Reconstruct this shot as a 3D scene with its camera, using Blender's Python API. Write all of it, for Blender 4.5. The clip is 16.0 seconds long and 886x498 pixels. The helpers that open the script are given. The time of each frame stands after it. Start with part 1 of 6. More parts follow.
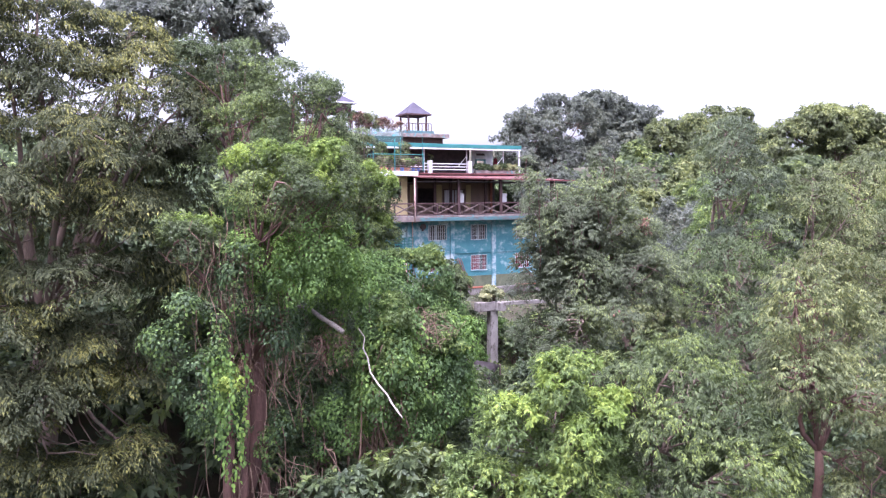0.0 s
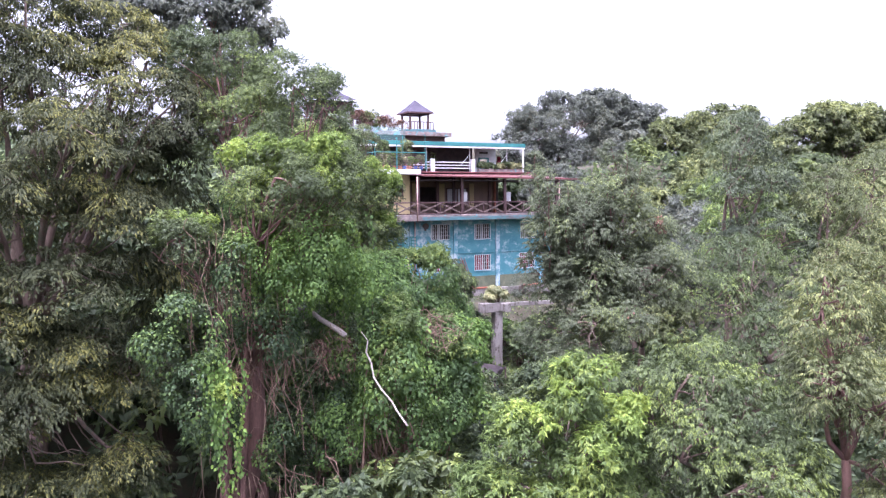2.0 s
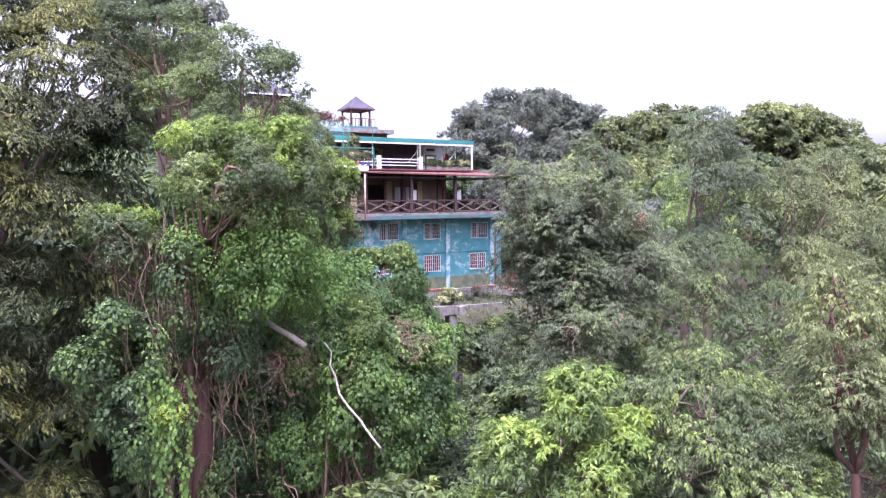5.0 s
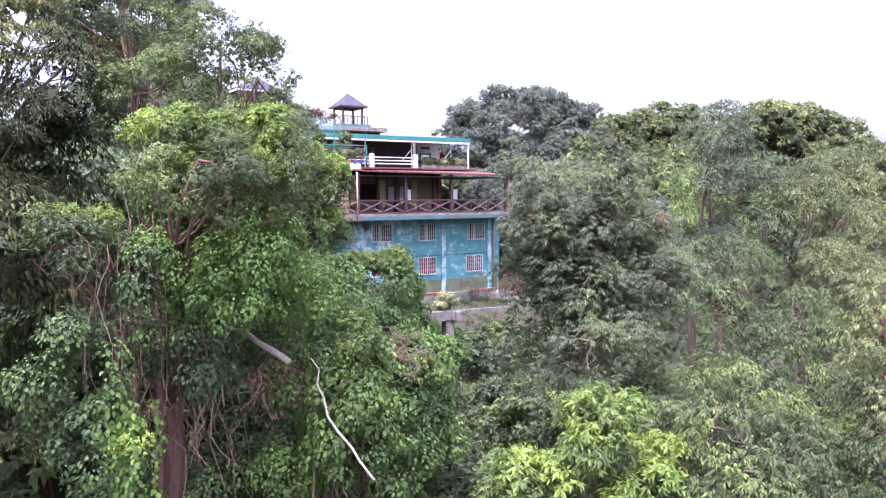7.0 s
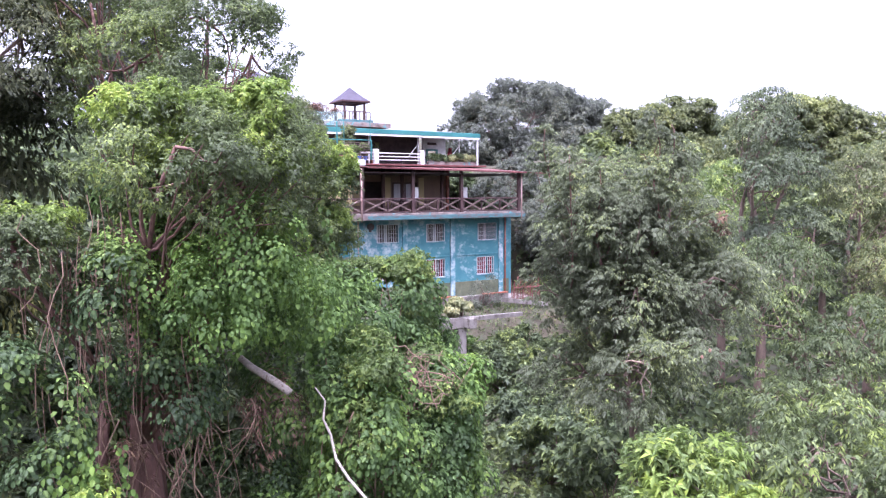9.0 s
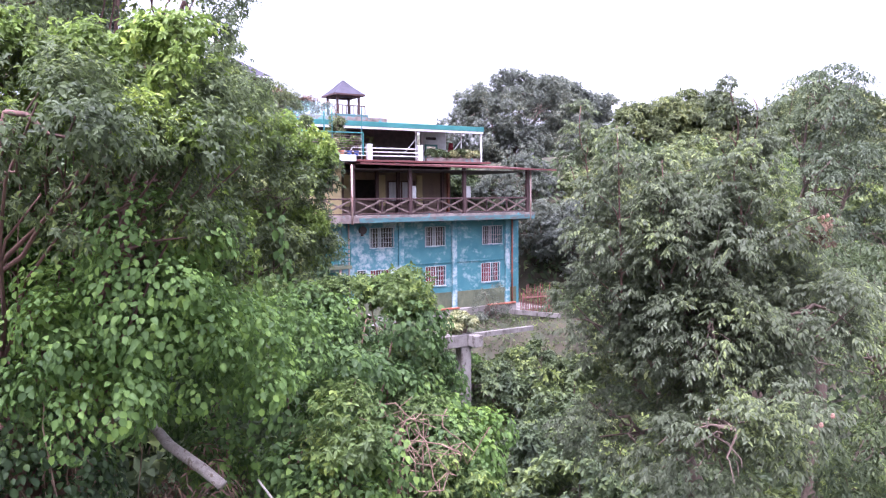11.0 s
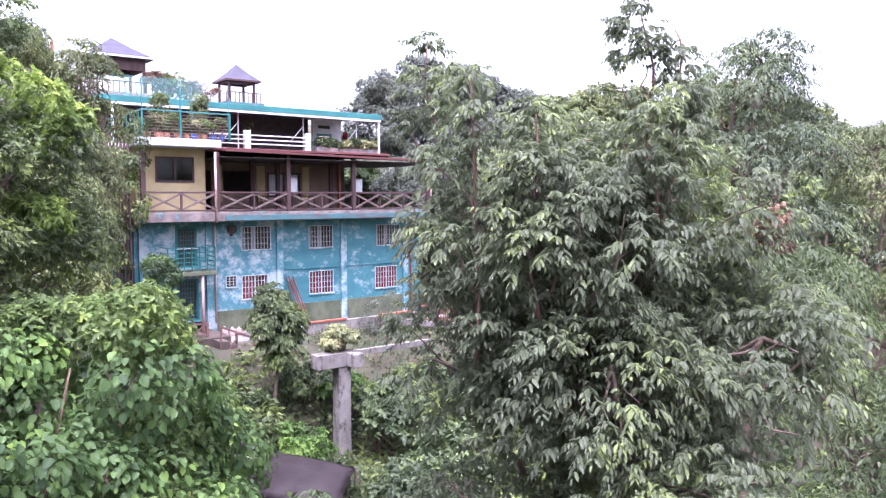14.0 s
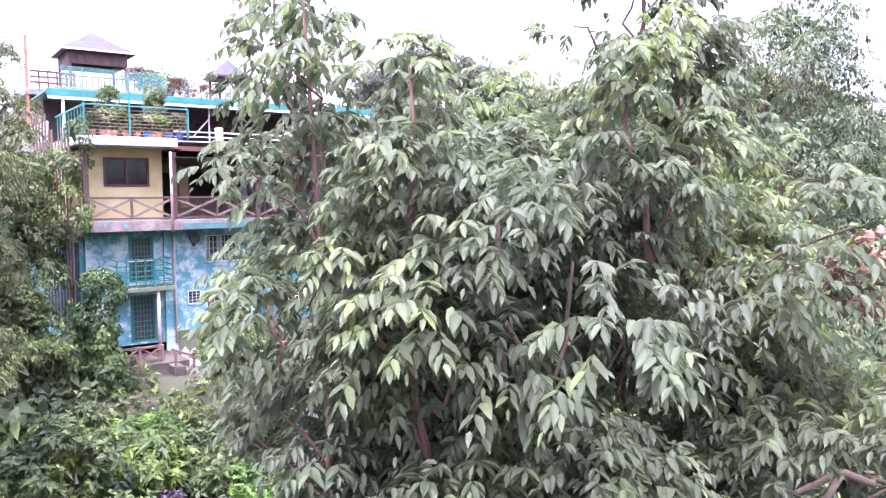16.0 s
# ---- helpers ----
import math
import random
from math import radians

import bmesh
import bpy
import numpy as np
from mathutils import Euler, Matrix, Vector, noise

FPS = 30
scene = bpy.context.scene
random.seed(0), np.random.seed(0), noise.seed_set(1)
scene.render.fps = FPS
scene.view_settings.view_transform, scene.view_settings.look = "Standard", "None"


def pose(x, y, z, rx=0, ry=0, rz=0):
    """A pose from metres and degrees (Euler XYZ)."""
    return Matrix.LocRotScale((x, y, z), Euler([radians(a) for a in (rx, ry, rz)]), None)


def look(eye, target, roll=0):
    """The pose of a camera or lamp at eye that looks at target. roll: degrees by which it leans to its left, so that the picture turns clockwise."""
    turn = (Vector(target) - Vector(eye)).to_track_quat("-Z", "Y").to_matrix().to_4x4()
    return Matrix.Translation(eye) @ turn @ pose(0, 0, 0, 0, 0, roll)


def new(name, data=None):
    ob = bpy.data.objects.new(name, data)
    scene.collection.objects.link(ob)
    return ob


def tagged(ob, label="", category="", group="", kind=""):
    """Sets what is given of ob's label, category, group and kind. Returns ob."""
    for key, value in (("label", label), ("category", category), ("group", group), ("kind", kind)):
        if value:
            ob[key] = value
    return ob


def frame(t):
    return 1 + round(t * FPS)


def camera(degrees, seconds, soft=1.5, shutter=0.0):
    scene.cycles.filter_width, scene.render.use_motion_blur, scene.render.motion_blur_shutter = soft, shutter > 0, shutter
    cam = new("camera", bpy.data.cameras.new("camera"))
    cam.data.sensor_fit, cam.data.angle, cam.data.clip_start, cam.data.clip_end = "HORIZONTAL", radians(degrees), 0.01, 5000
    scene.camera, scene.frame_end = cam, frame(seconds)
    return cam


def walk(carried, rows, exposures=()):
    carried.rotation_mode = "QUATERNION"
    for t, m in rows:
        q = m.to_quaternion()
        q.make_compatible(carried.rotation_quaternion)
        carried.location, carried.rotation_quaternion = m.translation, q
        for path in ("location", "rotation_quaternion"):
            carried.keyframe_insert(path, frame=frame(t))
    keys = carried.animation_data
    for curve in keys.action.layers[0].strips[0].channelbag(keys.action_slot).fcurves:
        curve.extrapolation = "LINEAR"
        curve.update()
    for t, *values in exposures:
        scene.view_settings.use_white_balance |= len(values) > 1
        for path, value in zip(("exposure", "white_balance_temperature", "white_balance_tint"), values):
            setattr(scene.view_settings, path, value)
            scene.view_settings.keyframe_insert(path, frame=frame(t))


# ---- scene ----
cam = camera(60.5, 16.0, soft=1.25)
METRES, EYE, TILT, LEAN, TURN = 26.0, 12.0, 0.0, 0.0, -26.8
ROWS = [
    (0.0, 0.0, 0.0, 0.0, -0.03, -4.03, 0.37),
    (0.5, 0.0013, 0.0048, -0.0014, -0.06, -4.05, 0.38),
    (1.0, 0.0009, 0.0133, -0.0021, -0.02, -4.05, 0.41),
    (1.5, -0.0027, 0.0273, -0.0024, -0.01, -4.05, 0.43),
    (2.0, -0.0077, 0.0435, -0.0038, -0.0, -4.02, 0.44),
    (2.5, -0.0148, 0.0601, -0.0059, 0.04, -4.0, 0.46),
    (3.0, -0.0243, 0.0774, -0.0068, -0.01, -3.98, 0.52),
    (3.5, -0.0341, 0.0919, -0.0068, -1.19, -3.95, 0.47),
    (4.0, -0.0436, 0.1085, -0.0088, -3.67, -3.93, 0.34),
    (6.5, -0.0517, 0.2061, -0.0145, -5.51, -3.95, 0.32),
    (7.0, -0.0528, 0.2338, -0.0147, -5.61, -3.93, 0.33),
    (7.5, -0.0569, 0.2626, -0.0149, -5.65, -3.93, 0.34),
    (8.0, -0.0617, 0.2912, -0.015, -5.81, -3.92, 0.35),
    (8.5, -0.0653, 0.3241, -0.0164, -5.81, -3.93, 0.38),
    (9.0, -0.0666, 0.3645, -0.017, -5.66, -4.0, 0.37),
    (11.5, -0.0396, 0.6119, -0.0192, -5.82, -3.99, 0.49),
    (12.0, -0.0261, 0.6426, -0.0242, -7.12, -3.99, 0.39),
    (12.5, -0.01, 0.6729, -0.0281, -8.52, -3.98, 0.24),
    (13.0, 0.0094, 0.7057, -0.0288, -9.98, -3.99, 0.15),
    (13.5, 0.0313, 0.7396, -0.0296, -10.89, -3.99, 0.11),
    (14.0, 0.0558, 0.7745, -0.0308, -11.19, -3.98, 0.07),
    (14.5, 0.0823, 0.8112, -0.0325, -10.94, -3.99, 0.12),
    (15.0, 0.1068, 0.8508, -0.0331, -9.87, -4.02, 0.28),
    (15.5, 0.1272, 0.8914, -0.0343, -9.73, -3.96, 0.33),
    (16.0, 0.1446, 0.9318, -0.0244, -9.66, -4.01, 0.47),
]
walk(cam, [(t, pose(0, 0, EYE, TILT, LEAN, TURN) @ pose(METRES * x, METRES * y, METRES * z, 90 + pitch, roll, yaw)) for t, x, y, z, yaw, pitch, roll in ROWS], exposures=((0, 2.48, 5540, 32), (9, 2.52, 5520, 33), (12.5, 2.54, 5520, 33), (14.5, 2.82, 5500, 33), (16, 3.15, 5480, 33)))

# ---------------- world and light: bright overcast sky ----------------
SUN_EL, SUN_AZ = radians(73), radians(-130)
world = bpy.data.worlds.new("sky")
scene.world = world
world.use_nodes = True
wn, wl = world.node_tree.nodes, world.node_tree.links
wn.clear()
sky = wn.new("ShaderNodeTexSky")
sky.sky_type, sky.sun_disc = "NISHITA", False
sky.sun_elevation, sky.sun_rotation = SUN_EL, SUN_AZ
sky.air_density, sky.dust_density, sky.ozone_density = 1.0, 6.0, 1.0
grey = wn.new("ShaderNodeHueSaturation")
grey.inputs["Saturation"].default_value = 0.18
wbg = wn.new("ShaderNodeBackground")
wbg.inputs["Strength"].default_value = 0.13
wout = wn.new("ShaderNodeOutputWorld")
wl.new(sky.outputs["Color"], grey.inputs["Color"])
wl.new(grey.outputs["Color"], wbg.inputs["Color"])
wl.new(wbg.outputs["Background"], wout.inputs["Surface"])

sun = new("sun", bpy.data.lights.new("sun", "SUN"))
sun.data.energy, sun.data.angle, sun.data.color = 1.0, radians(60), (1.0, 0.97, 0.93)
sun.matrix_world = look((0, 0, 60), (-math.sin(SUN_AZ) * math.cos(SUN_EL), -math.cos(SUN_AZ) * math.cos(SUN_EL), 60 - math.sin(SUN_EL)))


# ---------------- materials ----------------
def nodes_of(name):
    m = bpy.data.materials.new(name)
    m.use_nodes = True
    n, l = m.node_tree.nodes, m.node_tree.links
    return m, n, l, n["Principled BSDF"]


def surface(name, a, b, scale=3.0, rough=0.7, metal=0.0, bump=0.15, fine=40.0, stain=None, stain_at=0.6, stain_scale=1.2, stretch=(1, 1, 1), each=0.0, stain_soft=0.06):
    """Two-scale colour noise between a and b, fine relief, and stains of a third colour."""
    m, n, l, p = nodes_of(name)
    geo = n.new("ShaderNodeTexCoord")
    mp = n.new("ShaderNodeMapping")
    mp.inputs["Scale"].default_value = stretch
    l.new(geo.outputs["Object"], mp.inputs["Vector"])
    big = n.new("ShaderNodeTexNoise")
    big.inputs["Scale"].default_value, big.inputs["Detail"].default_value = scale, 6
    small = n.new("ShaderNodeTexNoise")
    small.inputs["Scale"].default_value, small.inputs["Detail"].default_value = fine, 4
    for t in (big, small):
        l.new(mp.outputs["Vector"], t.inputs["Vector"])
    add = n.new("ShaderNodeMath")
    add.operation, add.inputs[1].default_value = "MULTIPLY_ADD", 0.45
    l.new(small.outputs["Fac"], add.inputs[0])
    off = n.new("ShaderNodeMath")
    off.operation, off.inputs[1].default_value = "SUBTRACT", 0.22
    l.new(big.outputs["Fac"], off.inputs[0])
    l.new(off.outputs[0], add.inputs[2])
    last = add.outputs[0]
    if each:
        info = n.new("ShaderNodeObjectInfo")
        vary = n.new("ShaderNodeMath")
        vary.operation, vary.inputs[1].default_value = "MULTIPLY_ADD", each
        l.new(info.outputs["Random"], vary.inputs[0])
        l.new(last, vary.inputs[2])
        last = vary.outputs[0]
    ramp = n.new("ShaderNodeValToRGB")
    ramp.color_ramp.elements[0].position, ramp.color_ramp.elements[1].position = 0.3, 0.72
    ramp.color_ramp.elements[0].color, ramp.color_ramp.elements[1].color = (*a, 1), (*b, 1)
    l.new(last, ramp.inputs["Fac"])
    col = ramp.outputs["Color"]
    if stain:
        sn = n.new("ShaderNodeTexNoise")
        sn.inputs["Scale"].default_value, sn.inputs["Detail"].default_value, sn.inputs["Roughness"].default_value = stain_scale, 10, 0.74
        l.new(mp.outputs["Vector"], sn.inputs["Vector"])
        sr = n.new("ShaderNodeValToRGB")
        sr.color_ramp.elements[0].position, sr.color_ramp.elements[1].position = stain_at, stain_at + stain_soft
        l.new(sn.outputs["Fac"], sr.inputs["Fac"])
        mix = n.new("ShaderNodeMix")
        mix.data_type = "RGBA"
        l.new(sr.outputs["Color"], mix.inputs["Factor"])
        l.new(col, mix.inputs[6])
        mix.inputs[7].default_value = (*stain, 1)
        col = mix.outputs[2]
    l.new(col, p.inputs["Base Color"])
    p.inputs["Roughness"].default_value, p.inputs["Metallic"].default_value = rough, metal
    if bump:
        bp = n.new("ShaderNodeBump")
        bp.inputs["Strength"].default_value, bp.inputs["Distance"].default_value = bump, 0.02
        l.new(add.outputs[0], bp.inputs["Height"])
        l.new(bp.outputs["Normal"], p.inputs["Normal"])
    return m


def leaf_material(name, dark, light, tip, rough=0.42, patch=0.5, tips=0.12, through_light=0.3, gloss=0.8):
    """Leaf colour by leaf (island) and by patches of the crown; young leaves take the tip colour."""
    m, n, l, p = nodes_of(name)
    g = n.new("ShaderNodeNewGeometry")
    tc = n.new("ShaderNodeTexCoord")
    noi = n.new("ShaderNodeTexNoise")
    noi.inputs["Scale"].default_value, noi.inputs["Detail"].default_value = patch, 3
    l.new(tc.outputs["Object"], noi.inputs["Vector"])
    s = n.new("ShaderNodeMath")
    s.operation, s.inputs[1].default_value = "MULTIPLY_ADD", 0.55
    l.new(g.outputs["Random Per Island"], s.inputs[0])
    k = n.new("ShaderNodeMath")
    k.operation, k.inputs[1].default_value, k.inputs[2].default_value = "MULTIPLY_ADD", 1.7, -0.62
    l.new(noi.outputs["Fac"], k.inputs[0])
    l.new(k.outputs[0], s.inputs[2])
    ramp = n.new("ShaderNodeValToRGB")
    e = ramp.color_ramp.elements
    e[0].position, e[0].color = 0.1, (*dark, 1)
    e[1].position, e[1].color = 0.75 - tips, (*light, 1)
    t = e.new(1.0 - tips)
    t.color = (*tip, 1)
    l.new(s.outputs[0], ramp.inputs["Fac"])
    l.new(ramp.outputs["Color"], p.inputs["Base Color"])
    p.inputs["Roughness"].default_value = rough
    p.inputs["Specular IOR Level"].default_value = gloss
    tr = n.new("ShaderNodeBsdfTranslucent")
    l.new(ramp.outputs["Color"], tr.inputs["Color"])
    mix = n.new("ShaderNodeMixShader")
    mix.inputs["Fac"].default_value = through_light
    l.new(p.outputs["BSDF"], mix.inputs[1])
    l.new(tr.outputs["BSDF"], mix.inputs[2])
    l.new(mix.outputs["Shader"], n["Material Output"].inputs["Surface"])
    return m


LEAF_FEATHER = leaf_material("leaf_feathery_olive", (0.04, 0.048, 0.026), (0.086, 0.096, 0.043), (0.24, 0.235, 0.07), 0.55, 0.35, 0.12, 0.44, 0.15)
LEAF_DARK = leaf_material("leaf_dark_green", (0.045, 0.062, 0.034), (0.098, 0.13, 0.058), (0.2, 0.25, 0.08), 0.5, 0.5, 0.08, 0.4, 0.25)
LEAF_MANGO = leaf_material("leaf_glossy_grey_green", (0.086, 0.1, 0.058), (0.126, 0.149, 0.081), (0.23, 0.277, 0.102), 0.48, 0.5, 0.12, 0.54, 0.35)
LEAF_BRIGHT = leaf_material("leaf_bright_green", (0.076, 0.11, 0.04), (0.145, 0.204, 0.06), (0.29, 0.36, 0.085), 0.46, 0.6, 0.12, 0.46, 0.25)
LEAF_YOUNG = leaf_material("leaf_young_yellow_green", (0.11, 0.16, 0.042), (0.2, 0.28, 0.06), (0.34, 0.42, 0.085), 0.44, 0.9, 0.14, 0.46, 0.25)
LEAF_MID = leaf_material("leaf_mid_green", (0.056, 0.076, 0.036), (0.11, 0.14, 0.056), (0.23, 0.28, 0.082), 0.44, 0.4, 0.12, 0.46, 0.25)
LEAF_OLD = leaf_material("leaf_old_tree_green", (0.056, 0.075, 0.035), (0.112, 0.145, 0.058), (0.23, 0.29, 0.076), 0.44, 0.45, 0.12, 0.46, 0.25)
LEAF_LIGHT = leaf_material("leaf_light_olive_green", (0.07, 0.085, 0.04), (0.136, 0.157, 0.065), (0.27, 0.295, 0.105), 0.44, 0.3, 0.12, 0.46, 0.25)
LEAF_VINE = leaf_material("leaf_vine_green", (0.062, 0.108, 0.034), (0.132, 0.218, 0.056), (0.22, 0.33, 0.072), 0.48, 0.55, 0.15, 0.46, 0.22)
LEAF_CREEPER = leaf_material("leaf_creeper_green", (0.052, 0.088, 0.033), (0.108, 0.176, 0.054), (0.2, 0.3, 0.07), 0.48, 0.55, 0.14, 0.46, 0.22)
# ivy green; also the climber colour with deep shade darkened in
LEAF_IVY = leaf_material("leaf_ivy_and_shaded_climber", (0.034, 0.055, 0.026), (0.068, 0.108, 0.042), (0.17, 0.25, 0.068), 0.48, 0.55, 0.12, 0.42, 0.22)
LEAF_DUSK = leaf_material("leaf_dull_blue_green", (0.058, 0.074, 0.044), (0.104, 0.13, 0.07), (0.18, 0.215, 0.1), 0.48, 0.4, 0.1, 0.46, 0.3)
# dull grey-green, paled so that distant crowns carry some haze in their colour
LEAF_HAZE_GREY = leaf_material("leaf_hazed_grey_green", (0.085, 0.096, 0.08), (0.146, 0.16, 0.12), (0.21, 0.22, 0.148), 0.5, 0.25, 0.1, 0.48, 0.3)
LEAF_DRY = leaf_material("leaf_dry_brown", (0.08, 0.045, 0.035), (0.18, 0.105, 0.075), (0.26, 0.17, 0.1), 0.7, 0.8, 0.1, 0.15, 0.3)
LEAF_YELLOW = leaf_material("leaf_yellow_green", (0.12, 0.14, 0.06), (0.26, 0.27, 0.11), (0.44, 0.41, 0.18), 0.5, 2.0, 0.12)
LEAF_PURPLE = leaf_material("leaf_purple", (0.03, 0.018, 0.03), (0.07, 0.035, 0.06), (0.1, 0.06, 0.08), 0.45, 1.0, 0.1, 0.15)
BARK = surface("bark_brown", (0.07, 0.045, 0.035), (0.2, 0.14, 0.11), 2.0, 0.9, 0, 0.6, 25, (0.1, 0.11, 0.07), 0.58, 1.5, (1, 1, 0.3))
BARK_RED = surface("bark_reddish", (0.07, 0.036, 0.03), (0.18, 0.095, 0.075), 2.5, 0.9, 0, 0.6, 25, None, 0.6, 1.0, (1, 1, 0.25))
BARK_PALE = surface("bare_pale_wood", (0.2, 0.165, 0.14), (0.42, 0.37, 0.33), 9, 0.85, 0, 0.6, 50, (0.16, 0.12, 0.09), 0.54, 9)
BARK_DRY = surface("dry_vine_stem", (0.11, 0.065, 0.045), (0.26, 0.17, 0.12), 4, 0.9, 0, 0.3, 30)
SOIL = surface("soil_and_litter", (0.03, 0.026, 0.016), (0.075, 0.06, 0.036), 0.7, 0.95, 0, 0.5, 12, (0.04, 0.045, 0.024), 0.5, 0.9)
BLUE = surface("peeling_blue_paint", (0.045, 0.18, 0.212), (0.08, 0.24, 0.27), 1.6, 0.65, 0, 0.15, 35, (0.36, 0.46, 0.48), 0.53, 1.5, (0.8, 1, 1.1), 0.0, 0.13)
BLUE_WORN = surface("worn_whitish_blue_paint", (0.06, 0.205, 0.245), (0.12, 0.28, 0.315), 1.8, 0.7, 0, 0.2, 35, (0.45, 0.52, 0.54), 0.47, 1.3, (0.9, 1, 0.9), 0.0, 0.12)
TEAL = surface("teal_paint_weathered", (0.04, 0.115, 0.125), (0.08, 0.17, 0.18), 2.0, 0.6, 0, 0.2, 30, (0.1, 0.085, 0.08), 0.5, 1.6, (0.6, 1, 2.0))
TEAL_BRIGHT = surface("bright_teal_metal", (0.02, 0.13, 0.125), (0.04, 0.19, 0.18), 1.5, 0.4, 0, 0.05, 30)
MOSS = surface("mossy_olive_wall", (0.075, 0.09, 0.055), (0.17, 0.175, 0.11), 1.8, 0.9, 0, 0.3, 25, (0.3, 0.29, 0.24), 0.62, 1.5, (1, 1, 0.6))
CONCRETE = surface("weathered_concrete", (0.14, 0.12, 0.11), (0.28, 0.25, 0.235), 1.6, 0.9, 0, 0.35, 22, (0.085, 0.07, 0.058), 0.52, 2.2, (1, 1, 0.5))
CONCRETE_DARK = surface("stained_concrete_edge", (0.12, 0.09, 0.085), (0.28, 0.22, 0.2), 2.2, 0.9, 0, 0.35, 22, (0.10, 0.26, 0.28), 0.55, 1.6, (1, 1, 1.2))
WHITE = surface("white_paint", (0.5, 0.49, 0.49), (0.7, 0.69, 0.69), 3, 0.55, 0, 0.08, 40, (0.4, 0.35, 0.32), 0.68, 4)
CREAM = surface("cream_yellow_wall", (0.44, 0.34, 0.17), (0.58, 0.46, 0.25), 1.5, 0.75, 0, 0.1, 40, (0.3, 0.22, 0.13), 0.68, 2)
WOOD = surface("dark_reddish_timber", (0.035, 0.016, 0.017), (0.085, 0.043, 0.042), 4, 0.7, 0, 0.3, 40, None, 0.6, 1, (1, 1, 0.25), 0.25)
WOOD_OLD = surface("weathered_brown_timber", (0.075, 0.05, 0.044), (0.18, 0.125, 0.11), 4, 0.85, 0, 0.35, 40, None, 0.6, 1, (1, 1, 0.3), 0.25)
WOOD_PANEL = surface("brown_panelling", (0.11, 0.07, 0.055), (0.22, 0.145, 0.105), 3, 0.7, 0, 0.2, 30, None, 0.6, 1, (1, 1, 0.25), 0.2)
# dark timber; on the rear sheets its colour stands in for interior shade
WOOD_AND_SHADE = surface("dark_timber_and_interior_shade", (0.04, 0.028, 0.028), (0.085, 0.058, 0.056), 3, 0.7, 0, 0.2, 30)
REDMETAL = surface("red_brown_roof_metal", (0.08, 0.022, 0.022), (0.15, 0.045, 0.04), 2, 0.6, 0, 0.1, 30, (0.11, 0.06, 0.05), 0.62, 1.4)
RUST = surface("rust_red_pipe", (0.28, 0.075, 0.045), (0.42, 0.15, 0.09), 3, 0.6, 0, 0.15, 30)
PIPE = surface("faded_pinkish_pipe", (0.38, 0.22, 0.19), (0.58, 0.42, 0.38), 3, 0.6, 0, 0.1, 30, (0.25, 0.1, 0.08), 0.55, 2, (1, 1, 0.4))
TILE_ROOF = surface("slate_purple_roof", (0.026, 0.02, 0.034), (0.048, 0.038, 0.062), 1.5, 0.7, 0, 0.3, 20)
RED_CLOTH = surface("red_curtain_cloth", (0.22, 0.02, 0.035), (0.38, 0.05, 0.07), 8, 0.9, 0, 0.3, 60, None, 0.6, 1, (1, 1, 0.1))
PALE_CLOTH = surface("pale_curtain_cloth", (0.46, 0.46, 0.48), (0.66, 0.65, 0.66), 8, 0.9, 0, 0.3, 60, None, 0.6, 1, (1, 1, 0.1))
TERRACOTTA = surface("terracotta", (0.33, 0.12, 0.065), (0.48, 0.21, 0.12), 5, 0.85, 0, 0.2, 40)
DIRT = surface("brown_packed_earth", (0.06, 0.042, 0.034), (0.13, 0.095, 0.078), 1.5, 0.95, 0, 0.5, 14, (0.045, 0.05, 0.03), 0.6, 2)
WOOD_RED = surface("reddish_weathered_timber", (0.09, 0.046, 0.042), (0.18, 0.1, 0.09), 4, 0.85, 0, 0.35, 40, None, 0.6, 1, (1, 1, 0.3), 0.25)
BAMBOO_RED = surface("red_brown_bamboo", (0.1, 0.032, 0.03), (0.2, 0.078, 0.066), 5, 0.8, 0, 0.2, 40, None, 0.6, 1, (1, 1, 0.2), 0.3)
TARP = surface("dark_brown_tarpaulin", (0.03, 0.02, 0.022), (0.06, 0.042, 0.045), 1.2, 0.75, 0, 0.25, 14)
PLASTIC_BLUE = surface("blue_plastic", (0.03, 0.07, 0.3), (0.06, 0.13, 0.42), 4, 0.4, 0, 0.02, 30)
FRUIT = surface("ripe_fruit_skin", (0.2, 0.1, 0.07), (0.3, 0.17, 0.12), 9, 0.45, 0, 0.05, 60, (0.4, 0.18, 0.13), 0.55, 8)
GLASS, gn, gl, gp = nodes_of("window_glass")
gp.inputs["Base Color"].default_value = (0.8, 0.85, 0.85, 1)
gp.inputs["Roughness"].default_value, gp.inputs["Transmission Weight"].default_value, gp.inputs["IOR"].default_value = 0.04, 1.0, 1.45
NET, nn, nl, np_ = nodes_of("green_shade_net")
np_.inputs["Base Color"].default_value = (0.22, 0.5, 0.47, 1)
np_.inputs["Roughness"].default_value, np_.inputs["Alpha"].default_value = 0.8, 0.11


# ---------------- mesh helpers ----------------
def thing(name, x, y, z, label, category, group="", kind=""):
    ob = new(name)
    ob.empty_display_size = 0.2
    ob.matrix_world = pose(x, y, z)
    bpy.context.view_layer.update()
    return tagged(ob, label, category, group, kind)


def link_part(name, me, material, parent, label=""):
    ob = new(name, me)
    me.materials.append(material)
    if parent:
        ob.parent = parent
        if parent.parent is None:
            ob.matrix_parent_inverse = Matrix.Translation(-parent.location)
    if label:
        ob["label"] = label
    return ob


